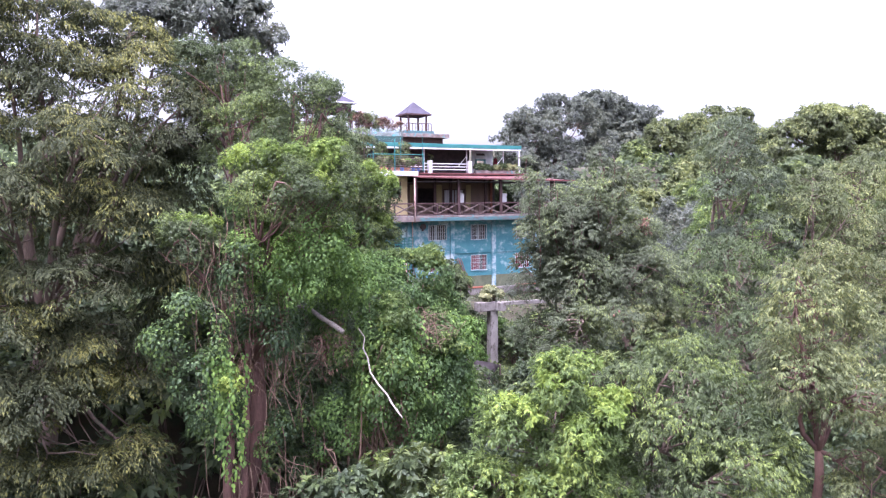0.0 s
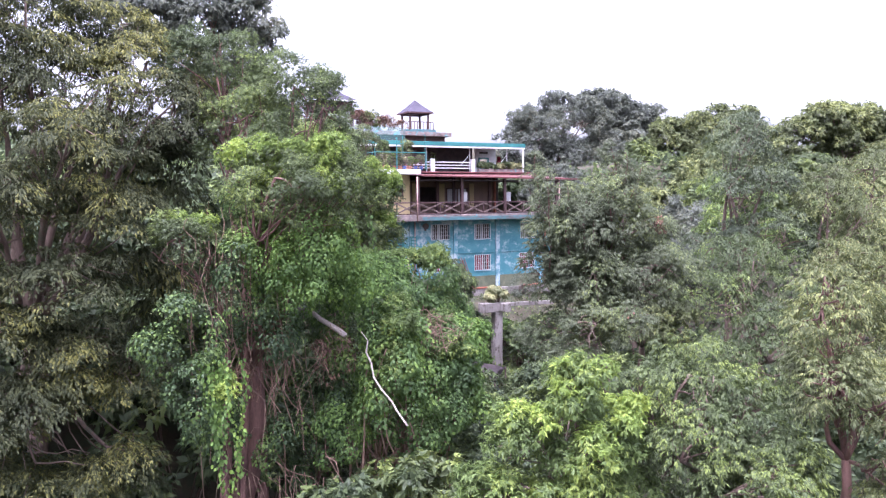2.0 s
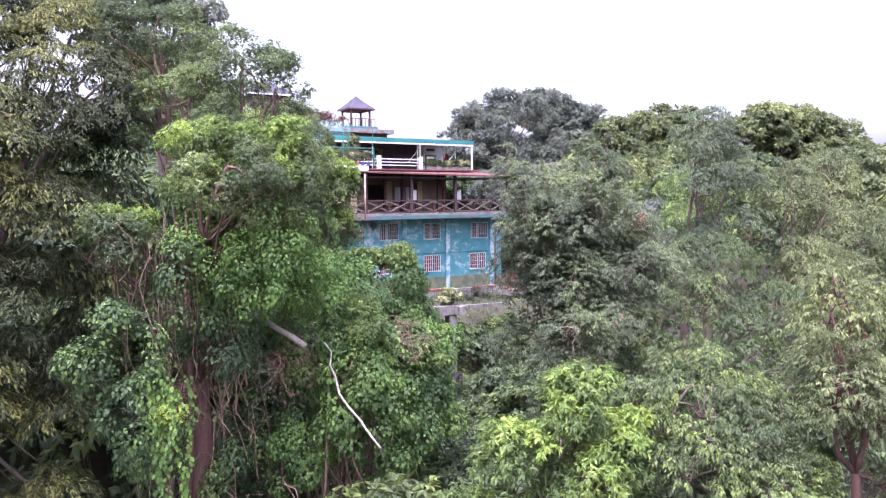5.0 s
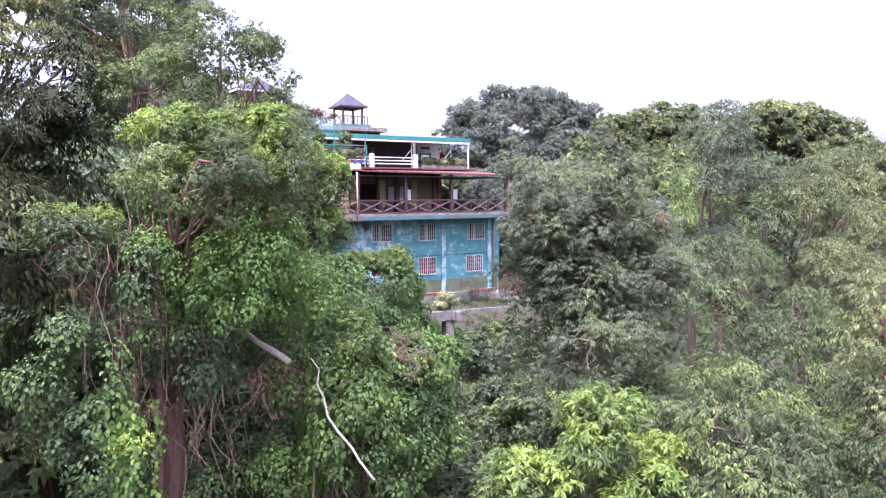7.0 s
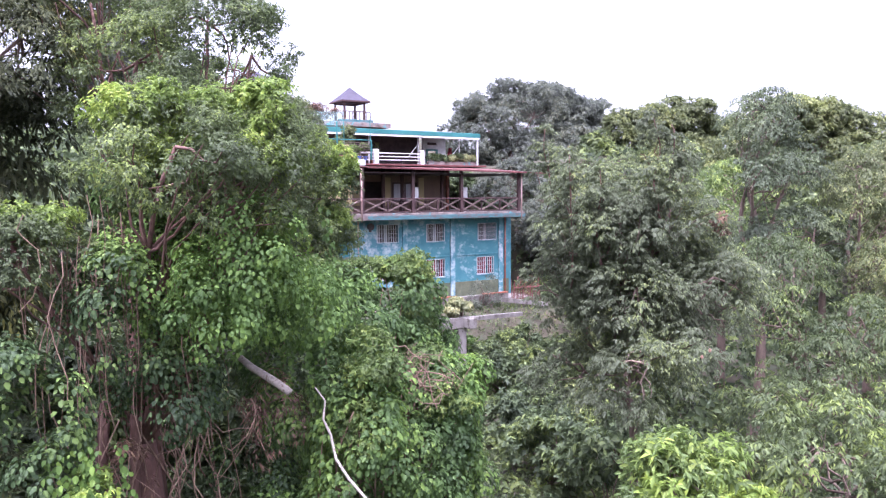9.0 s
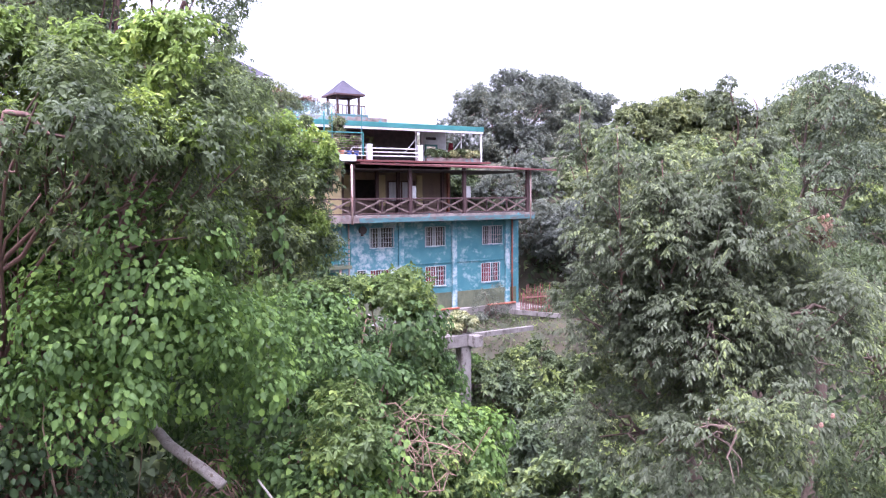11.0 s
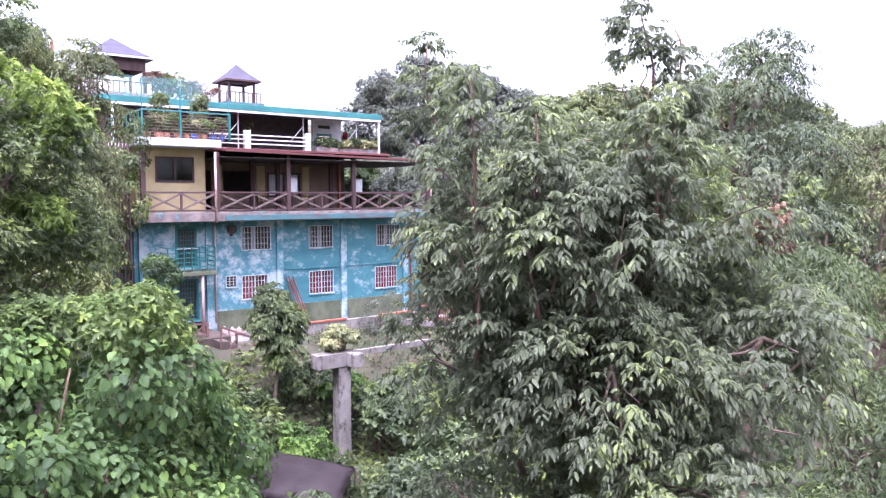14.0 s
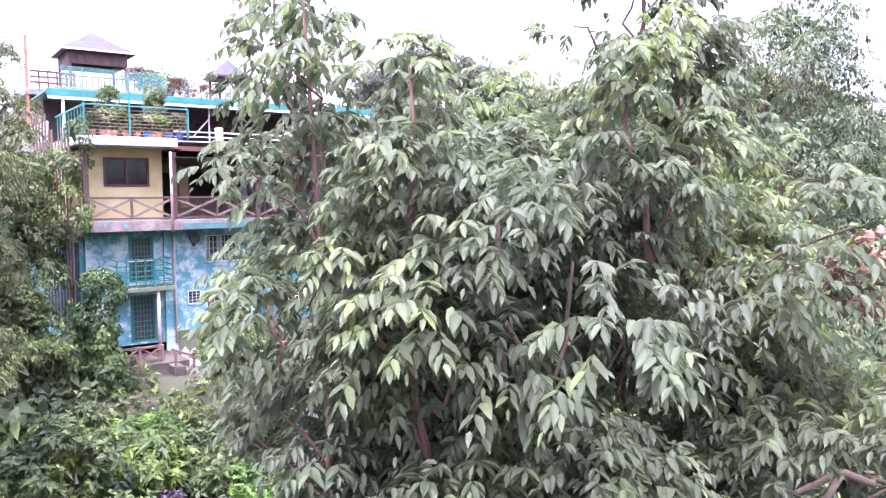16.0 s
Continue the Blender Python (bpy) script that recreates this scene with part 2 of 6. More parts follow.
def part(name, bm, material, parent, label="", smooth=False):
    """One bmesh, in world coordinates, as a mesh object under a thing or a part."""
    me = bpy.data.meshes.new(name)
    bm.to_mesh(me)
    bm.free()
    if smooth:
        me.polygons.foreach_set("use_smooth", [True] * len(me.polygons))
    return link_part(name, me, material, parent, label)


def bmn():
    return bmesh.new()


def box(bm, x0, x1, y0, y1, z0, z1, bevel=0.0):
    v = [bm.verts.new(p) for p in ((x0, y0, z0), (x1, y0, z0), (x1, y1, z0), (x0, y1, z0), (x0, y0, z1), (x1, y0, z1), (x1, y1, z1), (x0, y1, z1))]
    f = [bm.faces.new([v[i] for i in q]) for q in ((3, 2, 1, 0), (4, 5, 6, 7), (0, 1, 5, 4), (1, 2, 6, 5), (2, 3, 7, 6), (3, 0, 4, 7))]
    if bevel:
        bmesh.ops.bevel(bm, geom=list({e for q in f for e in q.edges}), offset=bevel, segments=1, affect="EDGES")
    return bm


def one_box(*a, bevel=0.012):
    return box(bmn(), *a, bevel=bevel)


def tube(bm, pts, radii, sides=7, cap=True):
    """A tapered tube along points."""
    rings = []
    pts = [Vector(p) for p in pts]
    for i, p in enumerate(pts):
        d = (pts[min(i + 1, len(pts) - 1)] - pts[max(i - 1, 0)]).normalized()
        a = d.cross(Vector((0.31, 0.95, 0.05))).normalized()
        b = d.cross(a)
        r = radii[i] if hasattr(radii, "__len__") else radii
        rings.append([bm.verts.new(p + (a * math.cos(k * math.tau / sides) + b * math.sin(k * math.tau / sides)) * r) for k in range(sides)])
    for q, w in zip(rings, rings[1:]):
        for k in range(sides):
            bm.faces.new((q[k], q[(k + 1) % sides], w[(k + 1) % sides], w[k]))
    if cap:
        bm.faces.new(rings[0][::-1])
        bm.faces.new(rings[-1])
    return bm


def bar(bm, a, b, w, h=None):
    """A square-cut bar from a to b."""
    a, b = Vector(a), Vector(b)
    d = (b - a).normalized()
    s = d.cross(Vector((0, 0, 1)))
    s = s.normalized() if s.length > 0.01 else Vector((1, 0, 0))
    u = s.cross(d)
    h = h or w
    ring = []
    for p in (a, b):
        ring.append([bm.verts.new(p + s * i * w / 2 + u * j * h / 2) for i, j in ((-1, -1), (1, -1), (1, 1), (-1, 1))])
    for k in range(4):
        bm.faces.new((ring[0][k], ring[0][(k + 1) % 4], ring[1][(k + 1) % 4], ring[1][k]))
    bm.faces.new(ring[0][::-1])
    bm.faces.new(ring[1])
    return bm


def wall_with_holes(bm, x0, x1, z0, z1, y0, y1, holes):
    """A wall in the xz plane, y0 to y1 thick, with rectangular openings (x0, x1, z0, z1) through it."""
    xs = sorted({x0, x1, *[h[0] for h in holes], *[h[1] for h in holes]})
    zs = sorted({z0, z1, *[h[2] for h in holes], *[h[3] for h in holes]})
    solid = lambda i, j: 0 <= i < len(xs) - 1 and 0 <= j < len(zs) - 1 and not any(h[0] - 1e-6 <= xs[i] and xs[i + 1] <= h[1] + 1e-6 and h[2] - 1e-6 <= zs[j] and zs[j + 1] <= h[3] + 1e-6 for h in holes)
    made = {}
    def vert(i, k, j):
        if (i, k, j) not in made:
            made[i, k, j] = bm.verts.new((xs[i], (y0, y1)[k], zs[j]))
        return made[i, k, j]
    for i in range(len(xs) - 1):
        for j in range(len(zs) - 1):
            if not solid(i, j):
                continue
            bm.faces.new((vert(i, 0, j), vert(i + 1, 0, j), vert(i + 1, 0, j + 1), vert(i, 0, j + 1)))
            bm.faces.new((vert(i, 1, j + 1), vert(i + 1, 1, j + 1), vert(i + 1, 1, j), vert(i, 1, j)))
            for di, dj, a, b in ((-1, 0, (i, j), (i, j + 1)), (1, 0, (i + 1, j + 1), (i + 1, j)), (0, -1, (i + 1, j), (i, j)), (0, 1, (i, j + 1), (i + 1, j + 1))):
                if not solid(i + di, j + dj):
                    bm.faces.new((vert(a[0], 0, a[1]), vert(b[0], 0, b[1]), vert(b[0], 1, b[1]), vert(a[0], 1, a[1])))
    return bm


# ---------------- foliage ----------------
def unit(v):
    return v / np.maximum(np.linalg.norm(v, axis=-1, keepdims=True), 1e-9)


def ball(rng, n):
    return unit(rng.normal(size=(n, 3)))


def leaves_mesh(name, base, way, face, length, width, sag=0.15, wide=0.42, full=False):
    """One mesh of folded pointed leaves: base points, directions, facing normals, lengths and widths."""
    n = len(base)
    length, width = np.broadcast_to(length, n)[:, None], np.broadcast_to(width, n)[:, None]
    side = unit(np.cross(way, face))
    nor = np.cross(side, way)
    mid = base + way * length * wide
    tip = base + way * length
    tip[:, 2] -= (sag * length)[:, 0]
    lift = nor * width * 0.22
    if full:
        lo, hi = base + way * length * 0.28, base + way * length * 0.68
        hi[:, 2] -= (0.35 * sag * length)[:, 0]
        co = np.stack([base, lo + side * width * 0.46 + lift, hi + side * width * 0.4 + lift, tip, hi - side * width * 0.4 + lift, lo - side * width * 0.46 + lift], 1).reshape(-1, 3)
        idx, v, f = np.arange(n)[:, None] * 6, 6, 4
        tri = np.concatenate([idx + [0, 1, 3], idx + [1, 2, 3], idx + [0, 3, 5], idx + [3, 4, 5]], 1).reshape(-1)
    else:
        co = np.stack([base, mid + side * width / 2 + lift, tip, mid - side * width / 2 + lift], 1).reshape(-1, 3)
        idx, v, f = np.arange(n)[:, None] * 4, 4, 2
        tri = np.concatenate([idx + [0, 1, 2], idx + [0, 2, 3]], 1).reshape(-1)
    me = bpy.data.meshes.new(name)
    me.vertices.add(v * n)
    me.vertices.foreach_set("co", co.astype(np.float32).ravel())
    me.loops.add(3 * f * n)
    me.loops.foreach_set("vertex_index", tri.astype(np.int32))
    me.polygons.add(f * n)
    me.polygons.foreach_set("loop_start", np.arange(0, 3 * f * n, 3, dtype=np.int32))
    me.update(calc_edges=True)
    return me


def clumps(rng, lobes, size, cover=1.0, under=0.3):
    """Centres, outward ways and radii of small clumps over the outsides of the lobes."""
    out = []
    for k, (x, y, z, a, b, c) in enumerate(lobes):
        area = 4 * math.pi * ((a * b) ** 1.6 / 3 + (a * c) ** 1.6 / 3 + (b * c) ** 1.6 / 3) ** (1 / 1.6)
        n = max(4, int(cover * area / (math.pi * size * size)))
        d = ball(rng, n)
        d = d[(d[:, 2] > -0.45) | (rng.random(n) < under)]
        p = np.array((x, y, z)) + d * (a, b, c) * rng.uniform(0.5, 0.95, (len(d), 1))
        keep = np.ones(len(p), bool)
        for j, (u, v, w, e, f, g) in enumerate(lobes):
            if j != k:
                keep &= (((p - (u, v, w)) / (e, f, g)) ** 2).sum(1) > 0.62
        out.append(np.concatenate([p[keep], unit(d / (a, b, c))[keep]], 1))
    out = np.concatenate(out)
    return out[:, :3], out[:, 3:], size * rng.uniform(0.6, 1.35, len(out))


def sprays(rng, lobes, size=0.7, cover=1.0, dense=14, k=7, length=0.18, width=0.06, droop=0.5, flat=0.72, spread=(35, 80), under=0.3, loose=0.4):
    """Leaves in rosettes at the shoot tips of clumps that cover the lobes."""
    c, o, r = clumps(rng, lobes, size, cover, under)
    m = np.maximum(3, (dense * 4 * r * r).astype(int) + rng.integers(0, 3, len(r)))
    i = np.repeat(np.arange(len(c)), m)
    d = unit(ball(rng, len(i)) + 0.55 * o[i] + (0, 0, 0.25))
    p = c[i] + d * (r[i, None] * rng.uniform(0.45, 1.12, (len(i), 1))) * (1, 1, flat)
    axis = unit(d + 0.35 * ball(rng, len(i)) + (0, 0, 0.2))
    j = np.repeat(np.arange(len(p)), k)
    turn = np.tile(np.arange(k) * 2.4, len(p)) + np.repeat(rng.uniform(0, 6.3, len(p)), k)
    a = axis[j]
    s1 = unit(np.cross(a, ball(rng, len(p))[j]))
    s2 = np.cross(a, s1)
    th = np.radians(rng.uniform(*spread, len(j)))[:, None]
    way = a * np.cos(th) + (s1 * np.cos(turn)[:, None] + s2 * np.sin(turn)[:, None]) * np.sin(th)
    way[:, 2] -= droop * rng.uniform(0.4, 1.3, len(j))
    way = unit(way)
    base = p[j] + a * rng.uniform(-loose, loose, (len(j), 1)) * length
    face = unit(a + (0, 0, 0.5) + 0.35 * ball(rng, len(j)))
    size_ = length * rng.uniform(0.65, 1.25, len(j))
    return base, way, face, size_, size_ * (width / length) * rng.uniform(0.85, 1.2, len(j))


def umbrellas(rng, lobes, size=0.9, cover=1.4, dense=150, length=0.16, width=0.04, droop=0.8, tilt=0.5, arch=0.55, under=0.3):
    """Layered boughs: small drooping umbrellas of narrow leaves that overlap down the outsides of the lobes."""
    c, o, r = clumps(rng, lobes, size, cover, under)
    m = np.maximum(8, (dense * r * r).astype(int))
    i = np.repeat(np.arange(len(c)), m)
    axis = unit(np.array((0, 0, 1.0)) + tilt * o + 0.2 * ball(rng, len(c)))
    s1 = unit(np.cross(axis, ball(rng, len(c))))
    s2 = np.cross(axis, s1)
    ray = np.sqrt(rng.random(len(i))) * (0.7 + 0.3 * rng.random(len(i)))
    turn = rng.uniform(0, math.tau, len(i))
    turn += 0.5 * np.sin(5 * turn + i)
    radial = s1[i] * np.cos(turn)[:, None] + s2[i] * np.sin(turn)[:, None]
    p = c[i] + radial * (r[i] * ray)[:, None] - axis[i] * (arch * r[i] * ray ** 2 + 0.22 * r[i] * rng.random(len(i)) ** 2)[:, None]
    way = unit(radial * (0.45 + 0.4 * ray)[:, None] + np.array((0, 0, -1.0)) * (droop * (0.35 + ray))[:, None] + 0.4 * ball(rng, len(i)))
    face = unit(axis[i] + radial * (0.6 * ray)[:, None] + 0.35 * ball(rng, len(i)))
    s = length * rng.uniform(0.6, 1.3, len(i))
    return p, way, face, s, s * (width / length) * rng.uniform(0.85, 1.2, len(i))


def pinnate(rng, lobes, size=0.45, cover=1.0, dense=12, pairs=4, rachis=0.34, length=0.13, width=0.05, droop=0.9, under=0.35):
    """Compound leaves at the shoot tips: rows of leaflets that hang from both sides of an arching rachis."""
    c, o, r = clumps(rng, lobes, size, cover, under)
    m = np.maximum(3, (dense * 4 * r * r).astype(int) + rng.integers(0, 2, len(r)))
    i = np.repeat(np.arange(len(c)), m)
    d = unit(ball(rng, len(i)) + 0.6 * o[i] + (0, 0, 0.3))
    p = c[i] + d * (r[i] * rng.uniform(0.25, 1.0, len(i)))[:, None] * (1, 1, 0.8)
    out = unit(d * (1, 1, 0.45) + (0, 0, 0.12) + 0.3 * ball(rng, len(i)))
    reach = rachis * rng.uniform(0.65, 1.2, len(i))
    k = 2 * pairs + 1
    j = np.repeat(np.arange(len(p)), k)
    q = np.tile(np.arange(k), len(p))
    t = (q // 2 + 1.0) / (pairs + 1) * rng.uniform(0.92, 1.08, len(j))
    hand = np.where(q == k - 1, 0.0, np.where(q % 2 == 0, 1.0, -1.0))[:, None]
    side = unit(np.cross(out, np.array((0, 0, 1.0))))[j]
    base = p[j] + out[j] * (reach[j] * t)[:, None] + np.array((0, 0, -0.5)) * (reach[j] * t * t)[:, None]
    way = unit(side * hand * 0.7 + out[j] * 0.55 + np.array((0, 0, -1.0)) * (droop * rng.uniform(0.5, 1.3, len(j)))[:, None] + 0.32 * ball(rng, len(j)))
    face = unit(np.array((0, 0, 0.9)) + 0.5 * out[j] + side * hand * 0.55 + 0.42 * ball(rng, len(j)))
    s = length * (0.7 + 0.45 * np.sin(math.pi * np.clip(t, 0, 1))) * np.repeat(rng.uniform(0.65, 1.35, len(p)), k)
    return base, way, face, s, s * (width / length) * rng.uniform(0.9, 1.15, len(j))


def shingles(rng, lobes, size=0.6, cover=1.3, dense=60, length=0.15, width=0.12, under=0.5):
    """Broad climbing leaves that hang over one another on the outsides of the lobes."""
    c, o, r = clumps(rng, lobes, size, cover, under)
    m = np.maximum(4, (dense * 4 * r * r).astype(int))
    i = np.repeat(np.arange(len(c)), m)
    d = unit(ball(rng, len(i)) + 0.9 * o[i] + (0, 0, 0.2))
    p = c[i] + d * (r[i, None] * rng.uniform(0.7, 1.1, (len(i), 1)))
    face = unit(d + 0.32 * ball(rng, len(i)) + (0, 0, 0.4))
    way = unit(np.array((0, 0, -1.0)) + 0.8 * ball(rng, len(i)) + 0.5 * d)
    way = unit(way - face * (way * face).sum(1)[:, None] * 0.9)
    s = length * rng.uniform(0.55, 1.3, len(i))
    return p, way, face, s, s * (width / length)


def strands(rng, tops, drop, length=0.13, width=0.1, gap=0.07):
    """Leafy vine strands that hang from the points given."""
    P = []
    for t, h in zip(tops, drop):
        n = max(3, int(h / gap))
        z = np.linspace(0, h, n)
        q = np.array(t) + np.stack([0.12 * np.sin(z * 1.7 + t[0] * 9) + rng.normal(0, 0.06, n), 0.12 * np.cos(z * 1.3 + t[1] * 7) + rng.normal(0, 0.06, n), -z], 1)
        P.append(q)
    p = np.concatenate(P)
    face = unit(ball(rng, len(p)) * 0.7 + (-0.2, -0.8, 0.5))
    way = unit(np.array((0, 0, -1.0)) + 0.6 * ball(rng, len(p)))
    s = length * rng.uniform(0.6, 1.3, len(p))
    return p, way, face, s, s * width / length


def clear(data, hollows):
    """Leaves that stay outside the hollows (ellipsoids)."""
    p = data[0]
    keep = np.ones(len(p), bool)
    for x, y, z, a, b, c in hollows:
        keep &= (((p - (x, y, z)) / (a, b, c)) ** 2).sum(1) > 1
    return tuple(v[keep] for v in data)


def crown_part(parent, material, data, name="crown", label="", sag=0.15, wide=0.42, full=False):
    return link_part(name, leaves_mesh(name, *data, sag=sag, wide=wide, full=full), material, parent, label)


def bend(rng, a, b, n, wob):
    a, b = np.array(a, float), np.array(b, float)
    t = np.linspace(0, 1, n)[:, None]
    off = sum(rng.normal(0, wob * 1.9 / k, (1, 3)) * np.sin(math.pi * k * t) for k in (1, 2, 3))
    return a + (b - a) * t + off


def branches(rng, tree_ob, base, r, fork, lobes, bark, twigs=10, thick=0.45):
    """Trunk from the ground to the fork, one limb to each lobe, with twigs."""
    bm = bmn()
    pts = bend(rng, (base[0], base[1], base[2] - 0.4), fork, 7, 0.10)
    rad = np.linspace(r, r * 0.62, 7)
    rad[0] = r * 1.45
    tube(bm, pts, rad, 9)
    part("trunk", bm, bark, tree_ob, smooth=True)
    for (x, y, z, a, b, c) in lobes:
        bm = bmn()
        end = np.array((x, y, z + 0.25 * c))
        limb = bend(rng, fork, end, 7, 0.13)
        d = np.linalg.norm(end - np.array(fork))
        r0 = min(r * thick, 0.035 + 0.018 * d)
        tube(bm, limb, np.linspace(r0, 0.03, 7), 7)
        for q in ball(rng, twigs):
            s = limb[rng.integers(3, 7)]
            e = np.array((x, y, z)) + q * (a, b, c) * rng.uniform(0.6, 0.92)
            tube(bm, bend(rng, s, e, 5, 0.07), np.linspace(0.035, 0.01, 5), 4, cap=False)
        part("limb", bm, bark, tree_ob, smooth=True)


def tree(seed, label, base, r, fork, lobes, leaf, bark=None, how=None, twigs=10, group="", name="tree", category="tree", full=False, thick=0.45, kind=None, hollows=()):
    rng = np.random.default_rng(seed)
    ob = thing(name, *base, label, category, group)
    branches(rng, ob, base, r, fork, lobes, bark or BARK, twigs, thick)
    crown_part(ob, leaf, clear((kind or sprays)(rng, lobes, **(how or {})), hollows), full=full)
    return ob, rng


def shrub(seed, label, x, y, lobes, leaf, how=None, stems=5, name="shrub", category="shrub", group="", z=None, bark=None):
    rng = np.random.default_rng(seed)
    z = ground_at(x, y) if z is None else z
    ob = thing(name, x, y, z, label, category, group)
    for _ in range(stems):
        l = lobes[rng.integers(len(lobes))]
        e = np.array(l[:3]) + ball(rng, 1)[0] * np.array(l[3:]) * 0.6
        part("stem", tube(bmn(), bend(rng, (x + rng.normal(0, 0.08), y + rng.normal(0, 0.08), z - 0.15), e, 5, 0.05), np.linspace(0.045, 0.015, 5), 5), bark or BARK, ob, smooth=True)
    crown_part(ob, leaf, sprays(rng, lobes, **(how or {})), "foliage")
    return ob


# ---------------- ground ----------------
def smooth_step(a, b, v):
    t = min(1.0, max(0.0, (v - a) / (b - a)))
    return t * t * (3 - 2 * t)


def ground_at(x, y):
    h = -1.2 + 1.4 * smooth_step(30, 44, y) + 4.0 * smooth_step(44.5, 50.5, y)
    cut = smooth_step(37.5, 44, x) + 1 - smooth_step(10, 19.5, x)
    behind = smooth_step(66, 70, y)
    h += 9.4 * (smooth_step(50, 66, y) * min(1, cut) + (1 - min(1, cut)) * behind)
    h += 4.2 * smooth_step(68, 88, y) * (1 - smooth_step(46, 58, x)) - 30.0 * smooth_step(100, 260, y)
    h += 6.5 * (1 - smooth_step(5, 14, x)) * smooth_step(31, 40, y) * (1 - smooth_step(46, 62, y))
    h += 5.0 * smooth_step(-2, -30, x) + 2.0 * smooth_step(34, 62, x) - 34.0 * smooth_step(84, 240, x)
    return h + 0.25 * noise.noise((x * 0.15, y * 0.15, 0.3)) + 0.08 * noise.noise((x * 0.7, y * 0.7, 1.3))


def axis_steps(lo, hi, mid0, mid1, fine, far):
    a = list(np.arange(mid0, mid1, fine))
    return [lo, lo * 0.6 + mid0 * 0.4, *np.arange(mid0 - 6 * far, mid0, far), *a, *np.arange(mid1, mid1 + 8 * far, far), hi * 0.5, hi]


gx, gy = axis_steps(-900, 900, -24, 80, 1.3, 12), axis_steps(-900, 1100, -12, 100, 1.3, 12)
bm = bmn()
grid = [[bm.verts.new((x, y, ground_at(x, y))) for x in gx] for y in gy]
for j in range(len(gy) - 1):
    for i in range(len(gx) - 1):
        bm.faces.new((grid[j][i], grid[j][i + 1], grid[j + 1][i + 1], grid[j + 1][i]))
tagged(part("ground", bm, SOIL, None, smooth=True), "dark forest soil with leaf litter on a steep hillside", "ground", kind="structure")


# ---------------- trees: near and middle ----------------
MANGO = dict(size=0.62, cover=1.1, dense=20, k=7, length=0.24, width=0.085, droop=0.7)
BROAD = dict(size=0.48, cover=1.15, dense=64, k=6, length=0.09, width=0.042, droop=0.6, loose=0.8)

# tall feathery tree over the ravine; the dark hollows between its boughs
HOLES = [(2.7, 26.0, 8.3, 0.75, 2.6, 0.65), (1.2, 25.6, 4.8, 0.8, 2.6, 0.7), (-0.2, 26.0, 4.3, 0.6, 2.0, 0.45)]
feathery, rng = tree(1, "tall dark olive tree with layered drooping boughs over the ravine", (-1.0, 31.0, ground_at(-1, 31)), 0.42, (-0.6, 30.4, 7.0), [
    (-1.6, 30.6, 16.4, 4.0, 2.8, 2.6), (1.8, 30.0, 15.4, 2.6, 2.4, 2.2), (3.4, 31.0, 16.4, 2.2, 2.0, 1.9), (4.1, 29.4, 14.8, 1.6, 1.4, 1.8), (-0.4, 31.4, 18.8, 3.0, 2.8, 1.5), (3.0, 31.6, 18.0, 1.7, 1.6, 1.1), (0.8, 27.0, 13.8, 2.2, 1.9, 1.5), (-1.6, 26.8, 11.8, 2.4, 2.0, 1.6),
    (1.9, 27.2, 11.5, 1.9, 1.7, 1.3), (0.4, 26.4, 9.6, 2.1, 1.9, 1.2), (-1.9, 26.4, 8.4, 2.2, 1.9, 1.3), (1.0, 26.6, 7.4, 1.8, 1.7, 1.1), (-1.2, 26.0, 6.0, 2.2, 1.9, 1.3), (2.2, 27.2, 6.2, 1.4, 1.3, 0.9), (-0.6, 26.8, 3.6, 2.4, 1.9, 1.2), (2.0, 26.8, 3.6, 1.4, 1.4, 1.0)],
    LEAF_FEATHER, BARK, dict(size=0.72, cover=2.4, dense=460, length=0.125, width=0.05, droop=0.5, tilt=0.3, arch=0.45), 10, kind=umbrellas, hollows=HOLES)
crown_part(feathery, LEAF_FEATHER, clear(umbrellas(rng, [(-0.4, 32.4, 13.0, 3.8, 1.4, 4.4), (-4.0, 30.0, 12.0, 2.4, 2.4, 5.0), (4.0, 31.0, 13.0, 1.8, 1.3, 3.4), (3.2, 30.2, 8.6, 1.6, 1.2, 2.6)], 1.0, 1.8, 140, 0.24, 0.08), HOLES), "inner_crown")

# broad-leaved tree draped in climbers, in the middle of the slope
old, rng = tree(2, "old broad-leaved tree hung with green climbers and dry vines", (5.6, 27.6, ground_at(5.6, 27.6)), 0.5, (6.0, 27.2, 6.0), [
    (6.4, 28.4, 14.3, 1.8, 1.7, 1.7), (8.2, 28.8, 15.5, 2.0, 1.9, 1.8), (6.4, 25.2, 12.6, 1.7, 1.5, 1.3), (8.1, 24.9, 12.6, 1.3, 1.2, 1.1), (8.6, 27.4, 12.6, 1.4, 1.5, 1.3),
    (3.5, 25.2, 10.5, 1.2, 1.0, 0.8), (8.6, 26.8, 10.8, 1.1, 1.2, 1.0), (5.6, 30.2, 16.7, 2.0, 1.8, 1.5), (9.3, 28.8, 14.9, 1.2, 1.2, 1.3), (6.6, 26.0, 11.6, 1.3, 1.0, 1.0), (6.0, 23.2, 12.2, 1.4, 1.2, 1.0), (7.4, 23.8, 11.6, 1.3, 1.1, 1.0)], LEAF_OLD, BARK_RED, BROAD, 12, thick=0.2)
HOLLOWS = [(8.2, 24.4, 8.1, 0.7, 1.4, 0.6), (8.2, 25.4, 7.6, 0.9, 2.4, 0.5), (7.7, 24.8, 6.4, 0.9, 2.0, 0.9), (5.6, 25.8, 5.4, 0.34, 2.0, 1.2), (6.7, 26.2, 2.4, 0.6, 2.0, 1.3), (5.0, 26.2, 8.6, 0.9, 1.4, 0.8)]
